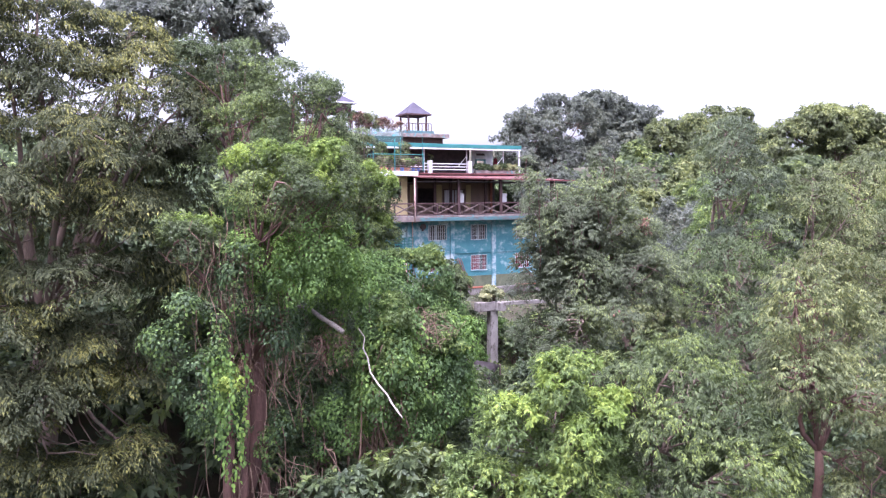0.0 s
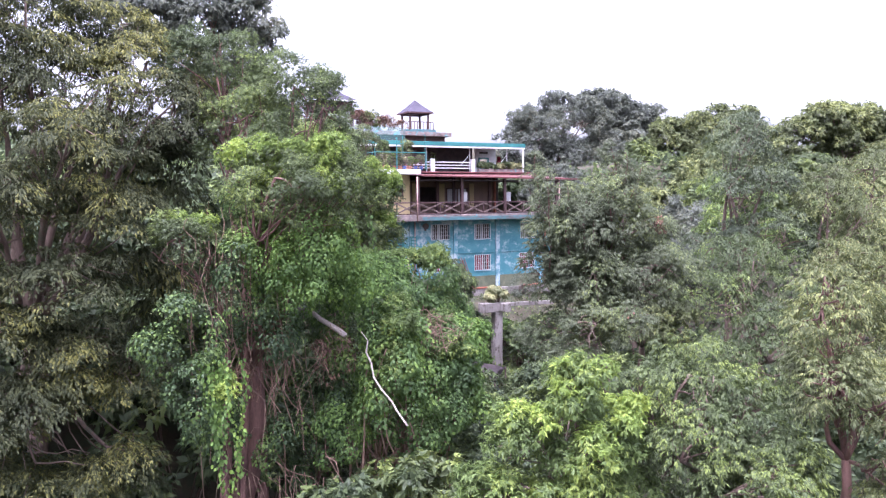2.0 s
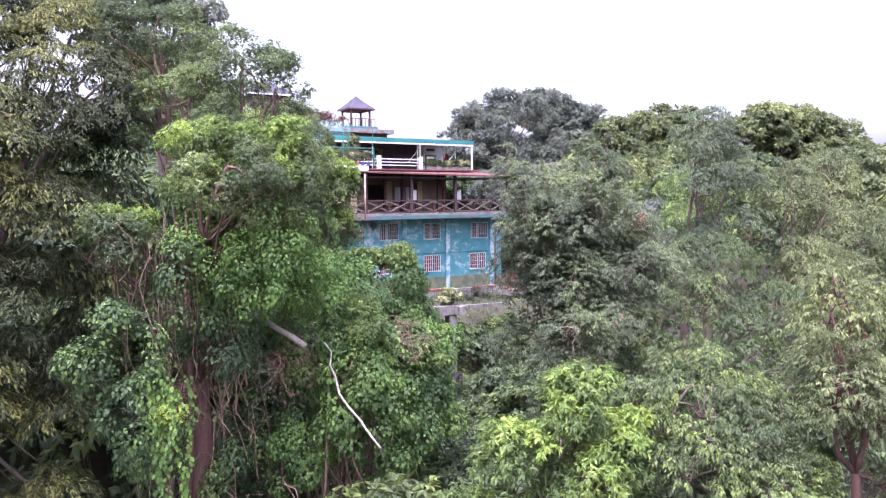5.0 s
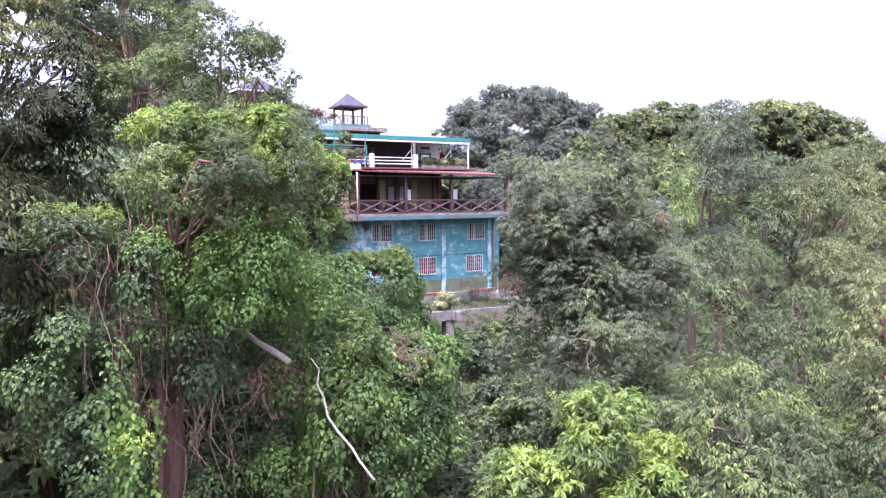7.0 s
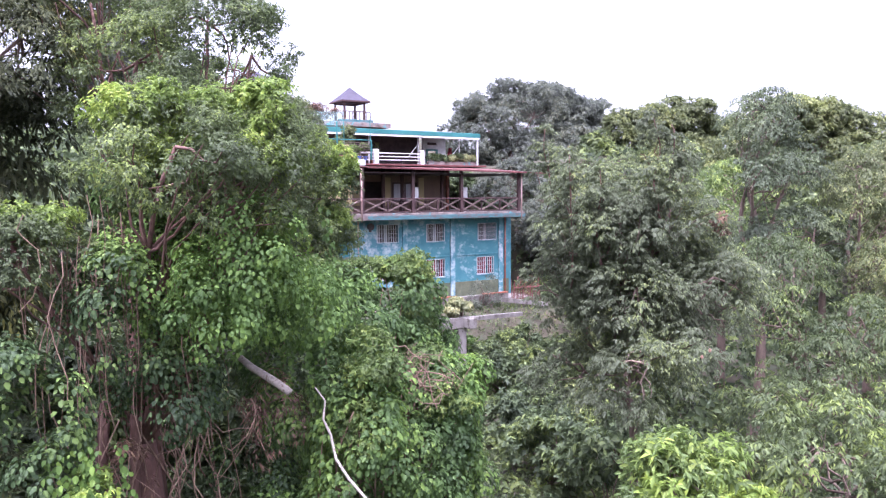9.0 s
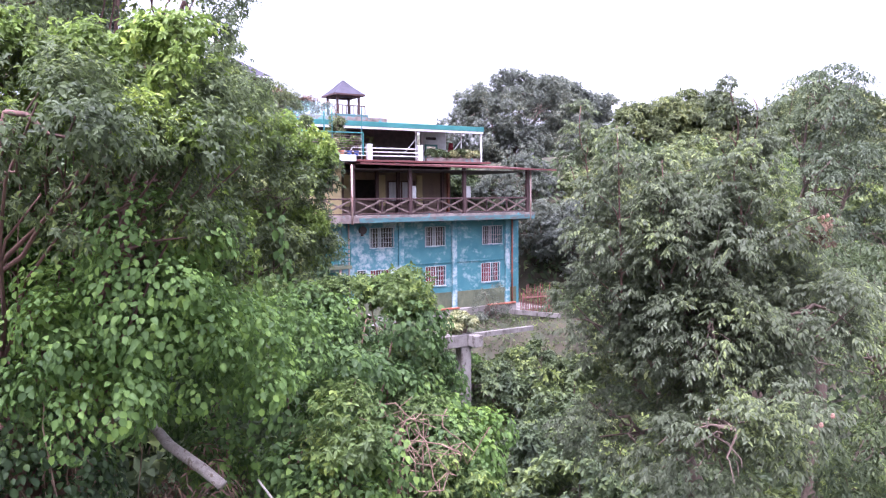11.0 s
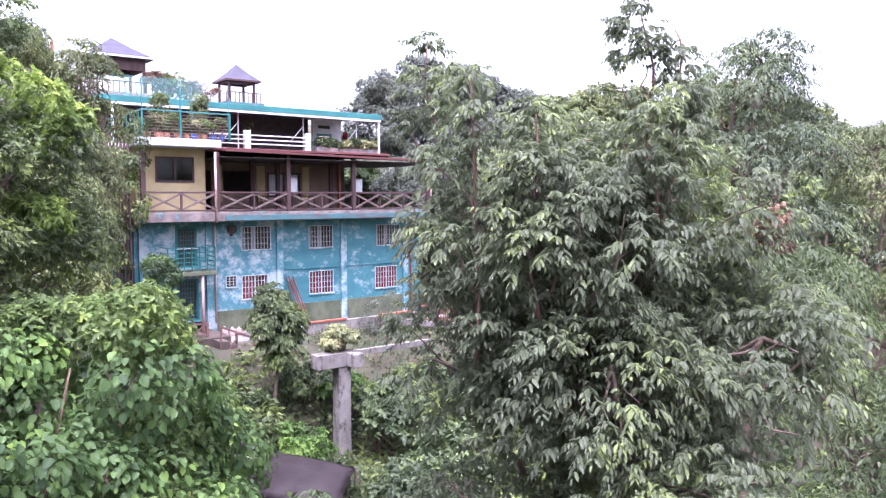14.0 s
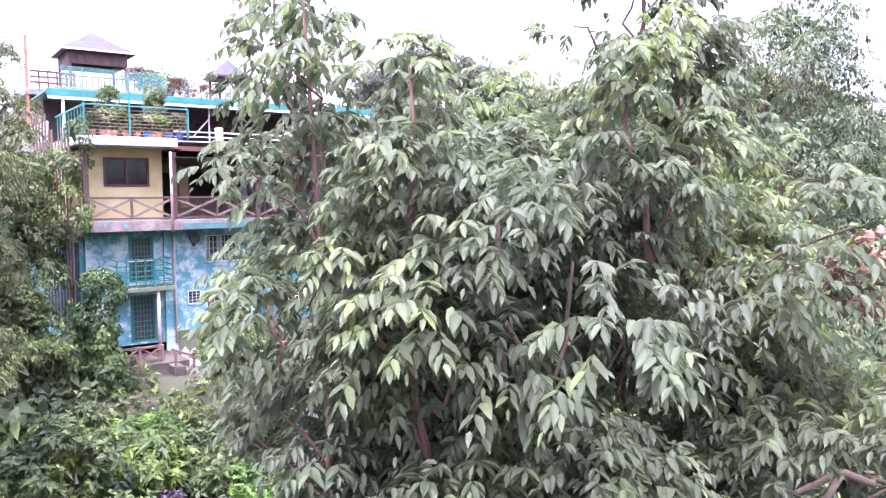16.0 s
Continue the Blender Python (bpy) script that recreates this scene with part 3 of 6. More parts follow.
# lower climbers take the darker leaf: shade low on the tree, put into colour
crown_part(old, LEAF_IVY, clear(shingles(rng, [(5.6, 25.8, 8.6, 1.2, 1.0, 1.2), (3.5, 24.3, 7.7, 1.2, 1.0, 1.3), (4.0, 24.0, 6.2, 0.9, 0.8, 1.1), (6.9, 26.0, 3.2, 0.8, 0.7, 1.3), (4.6, 26.2, 4.4, 0.9, 0.8, 1.6), (8.1, 26.4, 4.6, 0.9, 0.8, 1.7), (6.2, 25.4, 7.6, 1.0, 0.8, 1.1), (5.2, 24.8, 9.4, 0.8, 0.7, 1.2)], 0.45, 1.2, 100, 0.104, 0.084), HOLLOWS), "climber", "green climber leaves over the trunk, coloured dark for the deep shade", 0.1, 0.4, True)
crown_part(old, LEAF_VINE, clear(shingles(rng, [(7.2, 26.2, 10.2, 1.4, 1.0, 1.4), (6.2, 24.9, 10.0, 1.2, 0.9, 1.3), (6.4, 26.0, 11.6, 1.3, 1.0, 0.9), (8.2, 25.8, 9.6, 1.0, 0.9, 1.0), (9.2, 26.0, 8.9, 1.0, 0.9, 0.9), (7.4, 25.4, 8.9, 0.9, 0.8, 1.1), (10.0, 26.6, 8.8, 0.9, 0.9, 0.8), (8.9, 25.9, 3.8, 0.9, 0.8, 1.5), (7.6, 23.6, 10.3, 0.9, 0.8, 1.2), (8.4, 24.2, 9.2, 0.9, 0.8, 1.0), (6.8, 23.6, 9.6, 0.8, 0.7, 1.0)], 0.4, 1.25, 130, 0.092, 0.075), HOLLOWS), "climber", "green climber leaves over the limbs", 0.1, 0.4, True)
crown_part(old, LEAF_YOUNG, sprays(rng, [(6.6, 24.6, 12.6, 0.7, 0.6, 0.5), (8.9, 25.8, 10.6, 0.5, 0.5, 0.7), (5.7, 24.8, 13.3, 0.8, 0.7, 0.5), (8.2, 24.1, 13.3, 0.9, 0.7, 0.5), (7.0, 24.5, 13.2, 0.6, 0.5, 0.4), (8.8, 24.6, 12.2, 0.5, 0.5, 0.5), (7.6, 23.4, 12.3, 0.6, 0.5, 0.4), (4.0, 25.4, 11.0, 0.6, 0.5, 0.4), (4.6, 23.5, 6.4, 0.25, 0.25, 0.35)], 0.36, 1.1, 85, 6, 0.1, 0.046, 0.5), "young_growth", "bright yellow-green young shoots", full=True)
crown_part(old, LEAF_VINE, clear(strands(rng, [(7.0 + 0.16 * i + rng.normal(0, 0.15), 25.6 + rng.normal(0, 0.4), 10.6 + rng.normal(0, 0.8)) for i in range(18)] + [(4.2 + rng.normal(0, 0.4), 23.4 + rng.normal(0, 0.3), 7.2) for _ in range(9)], list(rng.uniform(1.2, 4.2, 27)), 0.12, 0.095, 0.045), HOLLOWS), "hanging_climber", "hanging strands of green climber", 0.1, 0.4, True)
bm = bmn()
for i in range(26):
    a = rng.uniform(0, 1)
    top = np.array((4.2 + 3.6 * a, 26.9 + rng.normal(0, 0.5), 10.0 + rng.normal(0, 1.2)))
    low = np.array((4.8 + 3.0 * a + rng.normal(0, 0.6), 26.6 + rng.normal(0, 0.7), rng.uniform(0.5, 6.0)))
    tube(bm, bend(rng, top, low, 8, 0.2), rng.uniform(0.008, 0.022), 4, cap=False)
for i in range(46):
    x, y = rng.uniform(3.6, 6.8), 25.3 + rng.normal(0, 0.5)
    top = np.array((x, y, rng.uniform(10.0, 12.0)))
    tube(bm, bend(rng, top, top + (rng.normal(0, 0.25), rng.normal(0, 0.15), -rng.uniform(1.6, 4.2)), 7, 0.08), rng.uniform(0.006, 0.013), 4, cap=False)
part("dry_vine", bm, BARK_DRY, old, "bare brown hanging vine stems", smooth=True)
crown_part(old, LEAF_DRY, shingles(rng, [(5.6, 26.0, 5.6, 0.3, 0.3, 0.8), (8.4, 26.6, 6.4, 0.3, 0.3, 0.7)], 0.25, 1.2, 130, 0.15, 0.035), "dead_leaves", "dead reddish-brown hanging leaves")

bm = bmn()
for i in range(50):
    a = rng.uniform(0, 1)
    top = np.array((5.0 + 3.4 * a + rng.normal(0, 0.3), 25.6 + rng.normal(0, 0.5), rng.uniform(1.8, 3.8) if i % 3 else rng.uniform(6.2, 7.4)))
    low = top + (rng.normal(0, 0.7), rng.normal(-0.2, 0.4), -rng.uniform(1.0, 3.0))
    tube(bm, bend(rng, top, low, 6, 0.16), rng.uniform(0.006, 0.016), 4, cap=False)
part("twig_tangle", bm, BARK_DRY, old, "tangle of dry brown twigs and stems", smooth=True)
for x, y, z, x1, z1, w in ((5.2, 26.6, 7.2, 5.0, 0.2, 0.16), (6.3, 27.4, 8.0, 6.5, 0.0, 0.2), (5.8, 26.8, 8.2, 5.5, 0.0, 0.13)):
    part("aerial_root", tube(bmn(), bend(rng, (x, y, z), (x1, y, z1), 8, 0.07), np.linspace(w * 0.7, w * 1.2, 8), 8), BARK_RED, old, "reddish rooted stem", True)

# farther tree on the slope at its back, against the sky
tree(3, "tall tree with open dark foliage against the sky", (9.4, 49.0, ground_at(9.4, 49.0)), 0.4, (9.6, 48.6, 15.0), [
    (8.0, 48.0, 22.2, 2.9, 2.6, 2.4), (10.6, 47.4, 22.8, 1.5, 1.5, 1.3), (10.0, 47.8, 20.6, 2.0, 2.0, 1.5), (11.8, 46.8, 21.8, 0.9, 0.9, 0.7), (5.0, 49.0, 22.0, 2.8, 2.6, 2.6), (9.0, 47.4, 17.8, 2.8, 2.4, 2.0), (9.2, 48.4, 25.0, 2.4, 2.2, 1.3)], LEAF_HAZE_GREY, BARK, dict(MANGO, size=0.75, dense=13, length=0.3, width=0.12), 8)

# mid-green trees between the slope and the house
dome, rng = tree(4, "rounded mid-green tree with bright young tips on the slope", (10.8, 33.4, ground_at(10.8, 33.4)), 0.3, (11.0, 33.0, 7.0), [
    (10.8, 34.2, 12.9, 2.0, 1.9, 1.8), (12.0, 36.0, 14.4, 1.5, 1.4, 1.4), (12.2, 32.4, 11.9, 1.5, 1.4, 1.3), (10.4, 31.4, 12.2, 1.5, 1.4, 1.3), (11.4, 32.0, 10.2, 1.6, 1.4, 1.2), (9.6, 33.0, 10.6, 1.6, 1.6, 1.4), (12.9, 33.4, 10.4, 1.2, 1.3, 1.2), (9.4, 36.0, 15.0, 1.8, 1.8, 1.5), (12.4, 31.8, 8.8, 1.3, 1.1, 1.0)], LEAF_OLD, BARK, dict(BROAD, size=0.45, dense=40, length=0.125, width=0.056), 10)
crown_part(dome, LEAF_YOUNG, sprays(rng, [(12.4, 31.6, 12.9, 0.8, 0.7, 0.5), (11.4, 31.0, 12.9, 0.7, 0.6, 0.5), (13.2, 32.2, 12.2, 0.6, 0.6, 0.6), (10.2, 30.6, 13.3, 0.8, 0.6, 0.4), (12.9, 31.9, 10.9, 0.5, 0.5, 0.5), (10.6, 30.4, 11.2, 0.5, 0.4, 0.5)], 0.34, 1.1, 60, 6, 0.12, 0.055, 0.4), "young_growth", "bright yellow-green young shoots", full=True)
tree(5, "light olive tree with fine drooping sprays beside the house", (14.6, 42.4, ground_at(14.6, 42.4)), 0.3, (14.6, 42.2, 6.5), [
    (14.0, 41.4, 13.4, 1.8, 1.8, 1.6), (12.6, 42.4, 14.8, 1.9, 1.8, 1.5), (15.7, 41.8, 12.4, 1.4, 1.4, 1.3), (14.6, 40.2, 11.2, 1.6, 1.6, 1.5), (15.8, 42.0, 10.0, 1.3, 1.4, 1.3), (14.2, 39.4, 9.0, 1.8, 1.6, 1.5), (16.0, 43.2, 14.3, 1.2, 1.2, 1.1), (15.8, 41.4, 7.6, 1.4, 1.3, 1.2), (14.2, 43.4, 15.6, 1.5, 1.4, 1.1), (12.4, 41.0, 11.6, 1.6, 1.6, 1.6), (16.3, 43.2, 15.3, 1.1, 1.1, 0.9), (17.1, 43.6, 13.6, 0.9, 1.0, 1.0), (16.8, 43.4, 11.8, 0.9, 1.0, 1.0)], LEAF_LIGHT, BARK, dict(size=0.5, cover=1.9, dense=430, length=0.12, width=0.05, droop=0.6, arch=0.5), 10, kind=umbrellas)
tree(6, "broad dark tree on the slope beside the terrace", (12.6, 51.0, ground_at(12.6, 51)), 0.35, (12.8, 50.8, 11.0), [
    (12.8, 50.4, 16.2, 2.6, 2.4, 2.2), (15.2, 50.4, 15.8, 1.7, 1.7, 1.6), (14.6, 49.4, 17.4, 1.4, 1.4, 1.3), (16.8, 50.4, 15.2, 1.2, 1.3, 1.2), (10.0, 51.0, 17.4, 2.6, 2.4, 2.1), (15.0, 49.4, 12.6, 2.0, 1.9, 1.9), (12.4, 49.0, 12.4, 2.2, 2.0, 1.8), (17.0, 52.4, 13.0, 1.2, 1.4, 1.6)], LEAF_OLD, BARK, dict(BROAD, size=0.6, dense=26, length=0.16, width=0.075), 8)

# mound of climbers that smothers a fallen tree
rng = np.random.default_rng(7)
mound = thing("vine_thicket", 11.6, 27.4, ground_at(11.6, 27.4), "dense mound of broad-leaved climbers smothering a fallen tree", "vine thicket")
MOUND = [(11.0, 27.6, 6.8, 2.4, 2.2, 2.6), (13.0, 28.2, 6.6, 2.0, 1.8, 2.6), (10.0, 26.4, 6.7, 1.5, 1.5, 2.2), (11.2, 25.6, 5.0, 2.2, 1.7, 2.8), (13.2, 26.4, 4.9, 1.5, 1.6, 2.5), (14.0, 29.2, 5.4, 0.8, 1.1, 2.3), (10.2, 24.6, 5.4, 1.2, 1.1, 2.7), (13.8, 30.6, 6.8, 1.0, 1.1, 1.7), (13.2, 28.0, 8.0, 1.2, 1.2, 1.8), (14.7, 29.4, 6.3, 0.9, 1.0, 1.7)]
bm = bmn()
for l in MOUND:
    for _ in range(5):
        e = np.array(l[:3]) + ball(rng, 1)[0] * np.array(l[3:]) * 0.85
        tube(bm, bend(rng, (11.4 + rng.normal(0, 1.2), 27.2 + rng.normal(0, 0.8), ground_at(11.4, 27.2) - 0.2), e, 7, 0.16), np.linspace(0.07, 0.015, 7), 5)
for _ in range(34):
    c = np.array((12.1, 25.3, 7.1)) + rng.normal(0, 1, 3) * (0.4, 0.3, 0.25)
    q = ball(rng, 1)[0] * (0.7, 0.4, 0.5)
    tube(bm, bend(rng, c - q, c + q, 6, 0.12), rng.uniform(0.006, 0.014), 4, cap=False)
part("stem", bm, BARK_DRY, mound, "bare tangled brown stems", smooth=True)
crown_part(mound, LEAF_CREEPER, clear(shingles(rng, MOUND, 0.45, 1.25, 96, 0.122, 0.1), [(12.1, 25.0, 7.2, 0.65, 1.1, 0.5), (10.6, 26.0, 8.1, 1.0, 0.9, 0.35), (12.3, 27.0, 7.6, 0.8, 0.6, 0.35), (8.5, 24.8, 7.4, 0.8, 1.9, 0.5), (8.9, 23.6, 6.2, 0.35, 1.4, 1.3)]), "foliage", "", 0.1, 0.4, True)
crown_part(mound, LEAF_BRIGHT, sprays(rng, [(13.3, 27.6, 9.5, 0.7, 0.6, 0.5), (13.0, 26.8, 7.1, 1.1, 0.9, 0.6), (14.0, 28.6, 7.6, 0.6, 0.7, 0.5), (10.8, 28.6, 9.3, 0.9, 0.8, 0.5), (12.8, 28.4, 9.2, 1.1, 0.9, 0.55), (13.2, 25.4, 6.4, 0.7, 0.6, 0.6), (10.2, 24.0, 6.4, 0.5, 0.4, 0.6), (10.8, 24.9, 7.4, 0.5, 0.5, 0.4), (10.3, 24.2, 7.9, 0.6, 0.5, 0.4)], 0.42, 1.1, 70, 6, 0.115, 0.052, 0.5), "young_growth", "bright yellow-green young shoots", full=True)
crown_part(mound, LEAF_VINE, shingles(rng, [(13.6, 26.4, 6.4, 1.0, 1.0, 1.2), (13.9, 28.6, 7.0, 0.8, 0.8, 1.0), (11.6, 28.2, 8.8, 0.9, 0.8, 0.7)], 0.4, 1.2, 90, 0.12, 0.098), "bright_creeper", "bright green creeper leaves", 0.1, 0.4, True)
crown_part(mound, LEAF_DRY, shingles(rng, [(12.4, 26.0, 6.6, 0.55, 0.4, 0.5), (8.6, 25.6, 6.6, 0.8, 0.5, 1.1)], 0.3, 1.0, 70, 0.16, 0.03), "dry_leaves", "dry brown dead leaves")

# pale bare branches
for pts, rad in (([(7.69, 27.05, 7.98), (7.95, 26.4, 7.93), (8.15, 25.75, 7.76), (8.4, 25.1, 7.5), (8.62, 24.75, 7.32)], (0.06, 0.075, 0.085, 0.09, 0.085)),
                 ([(8.98, 24.2, 7.5), (9.12, 24.1, 7.2), (9.1, 24.0, 6.85), (9.16, 23.9, 6.5), (9.12, 23.5, 6.1), (9.25, 23.1, 5.8), (9.34, 22.7, 5.5), (9.3, 22.0, 5.35), (9.42, 21.5, 5.05)], (0.014, 0.02, 0.026, 0.029, 0.031, 0.031, 0.03, 0.03, 0.028))):
    b = thing("bare_branch", *pts[0], "pale bare leafless branch caught in the climbers", "branch", "bare branches")
    ptsn = [Vector(p) + Vector((0.05 * math.sin(i * 2.3), 0.03 * math.cos(i * 1.7), 0.04 * math.sin(i * 3.1))) for i, p in enumerate(pts)]
    part("wood", tube(bmn(), ptsn, rad, 8), BARK_PALE, b, smooth=True)

# bright young tree, two glossy trees and the light one, in the foreground
young, rng = tree(10, "young bright yellow-green tree with long pointed leaves", (12.9, 18.1, ground_at(12.9, 18.1)), 0.12, (12.9, 18.1, 3.7), [
    (12.7, 17.7, 6.6, 0.95, 0.9, 0.9), (14.3, 18.1, 5.2, 1.0, 0.9, 0.8), (11.6, 18.5, 5.2, 1.1, 1.0, 0.9), (13.1, 17.1, 4.9, 1.3, 1.0, 0.9), (10.7, 18.5, 3.6, 1.2, 1.1, 1.0), (13.7, 19.3, 5.1, 1.0, 1.0, 0.9), (12.3, 17.1, 3.2, 1.5, 1.2, 1.1), (14.3, 17.7, 3.2, 1.2, 1.1, 1.0)], LEAF_BRIGHT, BARK, dict(MANGO, size=0.36, dense=50, k=6, length=0.16, width=0.06, droop=0.7, loose=0.8), 8)
crown_part(young, LEAF_YOUNG, sprays(rng, [(12.7, 17.5, 7.1, 0.8, 0.7, 0.6), (14.3, 17.9, 5.7, 0.8, 0.7, 0.5), (11.6, 18.2, 5.7, 0.8, 0.8, 0.5), (13.2, 16.8, 5.4, 0.8, 0.7, 0.5)], 0.34, 1.1, 40, 6, 0.17, 0.06, 0.6), "young_growth", "bright yellow-green young shoots")
tree(11, "dense fruit tree with dark glossy drooping leaves", (17.0, 17.4, ground_at(17, 17.4)), 0.2, (17.0, 17.4, 3.4), [
    (16.8, 17.6, 6.2, 1.7, 1.6, 1.4), (18.2, 18.0, 6.0, 1.4, 1.4, 1.2), (16.0, 16.4, 5.2, 1.3, 1.2, 1.2), (17.6, 16.2, 5.6, 1.3, 1.2, 1.1), (16.2, 15.0, 3.8, 1.6, 1.4, 1.4), (18.2, 15.6, 3.8, 1.5, 1.4, 1.4), (15.4, 18.2, 5.8, 1.0, 1.0, 1.0), (16.6, 18.4, 3.8, 1.8, 1.6, 1.6)], LEAF_OLD, BARK, dict(size=0.4, cover=1.1, dense=30, pairs=3, rachis=0.28, length=0.12, width=0.046), 10, kind=pinnate)
tree(12, "slender fruit tree with pale green glossy leaves", (20.4, 15.0, ground_at(20.4, 15)), 0.2, (20.3, 15.0, 4.2), [
    (19.7, 15.4, 9.2, 0.7, 0.7, 0.9), (19.6, 15.4, 8.3, 1.0, 0.95, 1.1), (20.4, 15.6, 7.2, 1.3, 1.2, 1.3), (19.0, 14.6, 6.6, 1.1, 1.0, 1.0), (20.4, 13.8, 6.0, 1.4, 1.2, 1.2), (21.4, 15.4, 8.0, 1.1, 1.1, 1.2), (20.6, 13.2, 3.8, 1.4, 1.2, 1.2), (22.0, 14.2, 5.2, 1.3, 1.2, 1.3)], LEAF_LIGHT, BARK_RED, dict(size=0.4, cover=1.1, dense=28, pairs=3, rachis=0.28, length=0.12, width=0.046), 12, kind=pinnate)

# the great fruit tree beside the flight path, open below its crown
UNDERCROWN = [(20.3, 24.0, 7.3, 1.6, 1.8, 0.75), (18.7, 23.4, 6.5, 0.8, 1.3, 0.6)]
big, rng = tree(13, "large fruit tree with grey-green glossy drooping leaves and reddish limbs", (19.8, 26.0, ground_at(19.8, 26)), 0.3, (19.4, 25.6, 6.0), [
    (19.0, 25.6, 11.4, 1.7, 1.6, 1.2), (17.6, 25.6, 10.7, 1.2, 1.3, 1.1), (17.6, 23.8, 10.6, 1.2, 1.2, 1.0), (19.6, 23.8, 10.9, 1.5, 1.4, 1.2), (21.2, 25.0, 10.5, 1.4, 1.4, 1.2), (17.7, 26.0, 8.8, 1.1, 1.2, 1.1), (17.8, 23.4, 8.8, 1.4, 1.3, 1.1),
    (19.9, 22.6, 9.0, 1.4, 1.3, 1.2), (21.6, 23.8, 8.8, 1.5, 1.4, 1.3), (18.4, 22.3, 7.6, 1.0, 1.0, 0.8), (16.8, 22.0, 7.2, 1.0, 1.0, 0.8), (17.5, 25.6, 6.4, 1.1, 1.2, 1.0), (16.9, 23.0, 6.6, 1.0, 1.1, 1.0), (18.6, 24.2, 9.8, 1.2, 1.2, 1.0), (18.6, 23.6, 7.4, 1.2, 1.1, 1.0)],
    LEAF_MANGO, BARK, dict(size=0.4, cover=1.1, dense=36, pairs=3, rachis=0.25, length=0.098, width=0.042, droop=0.9), 9, thick=0.24, kind=pinnate, full=True, hollows=UNDERCROWN)
crown_part(big, LEAF_MANGO, clear(sprays(rng, [(19.2, 24.9, 10.2, 2.0, 1.6, 1.8), (17.9, 24.6, 8.6, 1.0, 1.2, 1.8), (20.6, 24.4, 9.6, 1.4, 1.2, 1.6), (18.6, 24.2, 7.6, 1.0, 1.0, 1.2)], 0.5, 1.8, 40, 6, 0.12, 0.055, 0.7), UNDERCROWN), "inner_crown")
part("bare_limb", tube(bmn(), [(19.6, 25.2, 6.4), (19.9, 24.8, 7.3), (20.3, 24.6, 7.95), (20.9, 24.45, 8.3), (21.6, 24.3, 8.45)], (0.06, 0.05, 0.045, 0.035, 0.02), 7), BARK_PALE, big, "pale bare limb", True)
SHOOT = dict(size=0.22, cover=0.9, dense=52, pairs=3, rachis=0.2, length=0.09, width=0.04)
for x, y, z0, z1, w in ((19.0, 24.0, 11.6, 13.7, 1.1), (19.5, 23.8, 11.6, 13.5, 1.0), (16.7, 24.9, 8.8, 12.9, 1.0), (17.0, 24.0, 9.6, 12.2, 1.1), (18.3, 23.2, 10.8, 12.3, 1.0), (17.3, 26.6, 11.2, 13.5, 0.8), (21.0, 24.6, 11.2, 12.9, 0.9)):
    bm = bmn()
    stem = bend(rng, (x + 0.15, y, z0), (x + 0.03, y, z1), 9, 0.05)
    tube(bm, stem, np.linspace(0.03 * w, 0.01, 9), 6)
    tufts = [(x, y, z1 - 0.15, 0.24, 0.24, 0.3), (x + 0.04, y, z1 - 0.5, 0.3, 0.3, 0.34), (x - 0.04, y, z1 - 0.85, 0.3, 0.3, 0.3)]
    n = int((z1 - z0 - 0.8) / 0.32)
    for i in range(n):
        h = z1 - 0.8 - 0.32 * i
        s = stem[np.argmin(abs(stem[:, 2] - (h - 0.45)))]
        q = 2.4 * i + x
        r = min(0.25 + 0.06 * i, 0.5) * w
        e = (x + r * math.cos(q), y + r * math.sin(q), h + 0.1)
        tube(bm, bend(rng, s, e, 5, 0.03), np.linspace(0.016 * w, 0.007, 5), 5, cap=False)
        tufts.append((*e, 0.2 * w, 0.2 * w, 0.2 * w))
    part("shoot", bm, BARK_RED, big, "upright leafy shoot with thin side branches", True)
    crown_part(big, LEAF_MANGO, pinnate(rng, tufts, **SHOOT), "shoot_leaves", full=True)

# behind it, up the other slope
tree(14, "tall fruit tree with rounded glossy dark crown", (33.0, 30.5, ground_at(33, 30.5)), 0.3, (32.8, 30.4, 8.0), [
    (32.4, 29.8, 14.6, 1.9, 1.9, 1.9), (33.8, 31.4, 15.0, 1.7, 1.7, 1.6), (31.4, 29.0, 12.4, 1.6, 1.5, 1.5), (34.0, 29.4, 12.6, 1.8, 1.7, 1.6), (32.6, 29.0, 10.0, 2.0, 1.8, 1.6), (31.0, 30.4, 8.6, 1.8, 1.8, 1.8), (34.4, 28.6, 9.6, 1.8, 1.8, 1.8)], LEAF_DUSK, BARK, dict(size=0.5, cover=1.6, dense=300, length=0.13, width=0.058, droop=0.6, tilt=0.4), 10, kind=umbrellas)
tree(15, "rounded light olive-green tree on the far slope", (36.8, 28.2, ground_at(36.8, 28.2)), 0.28, (36.8, 28.2, 6.5), [
    (36.4, 27.8, 11.4, 2.0, 1.9, 1.7), (37.6, 28.6, 12.4, 1.6, 1.6, 1.4), (38.4, 27.0, 10.4, 1.7, 1.6, 1.5), (35.4, 26.2, 8.4, 2.0, 1.8, 1.7), (38.2, 25.8, 7.6, 2.0, 1.9, 1.9), (36.6, 24.8, 5.4, 2.0, 1.8, 1.8)], LEAF_LIGHT, BARK, dict(size=0.5, cover=1.6, dense=300, length=0.13, width=0.058, droop=0.6, tilt=0.4), 10, kind=umbrellas)
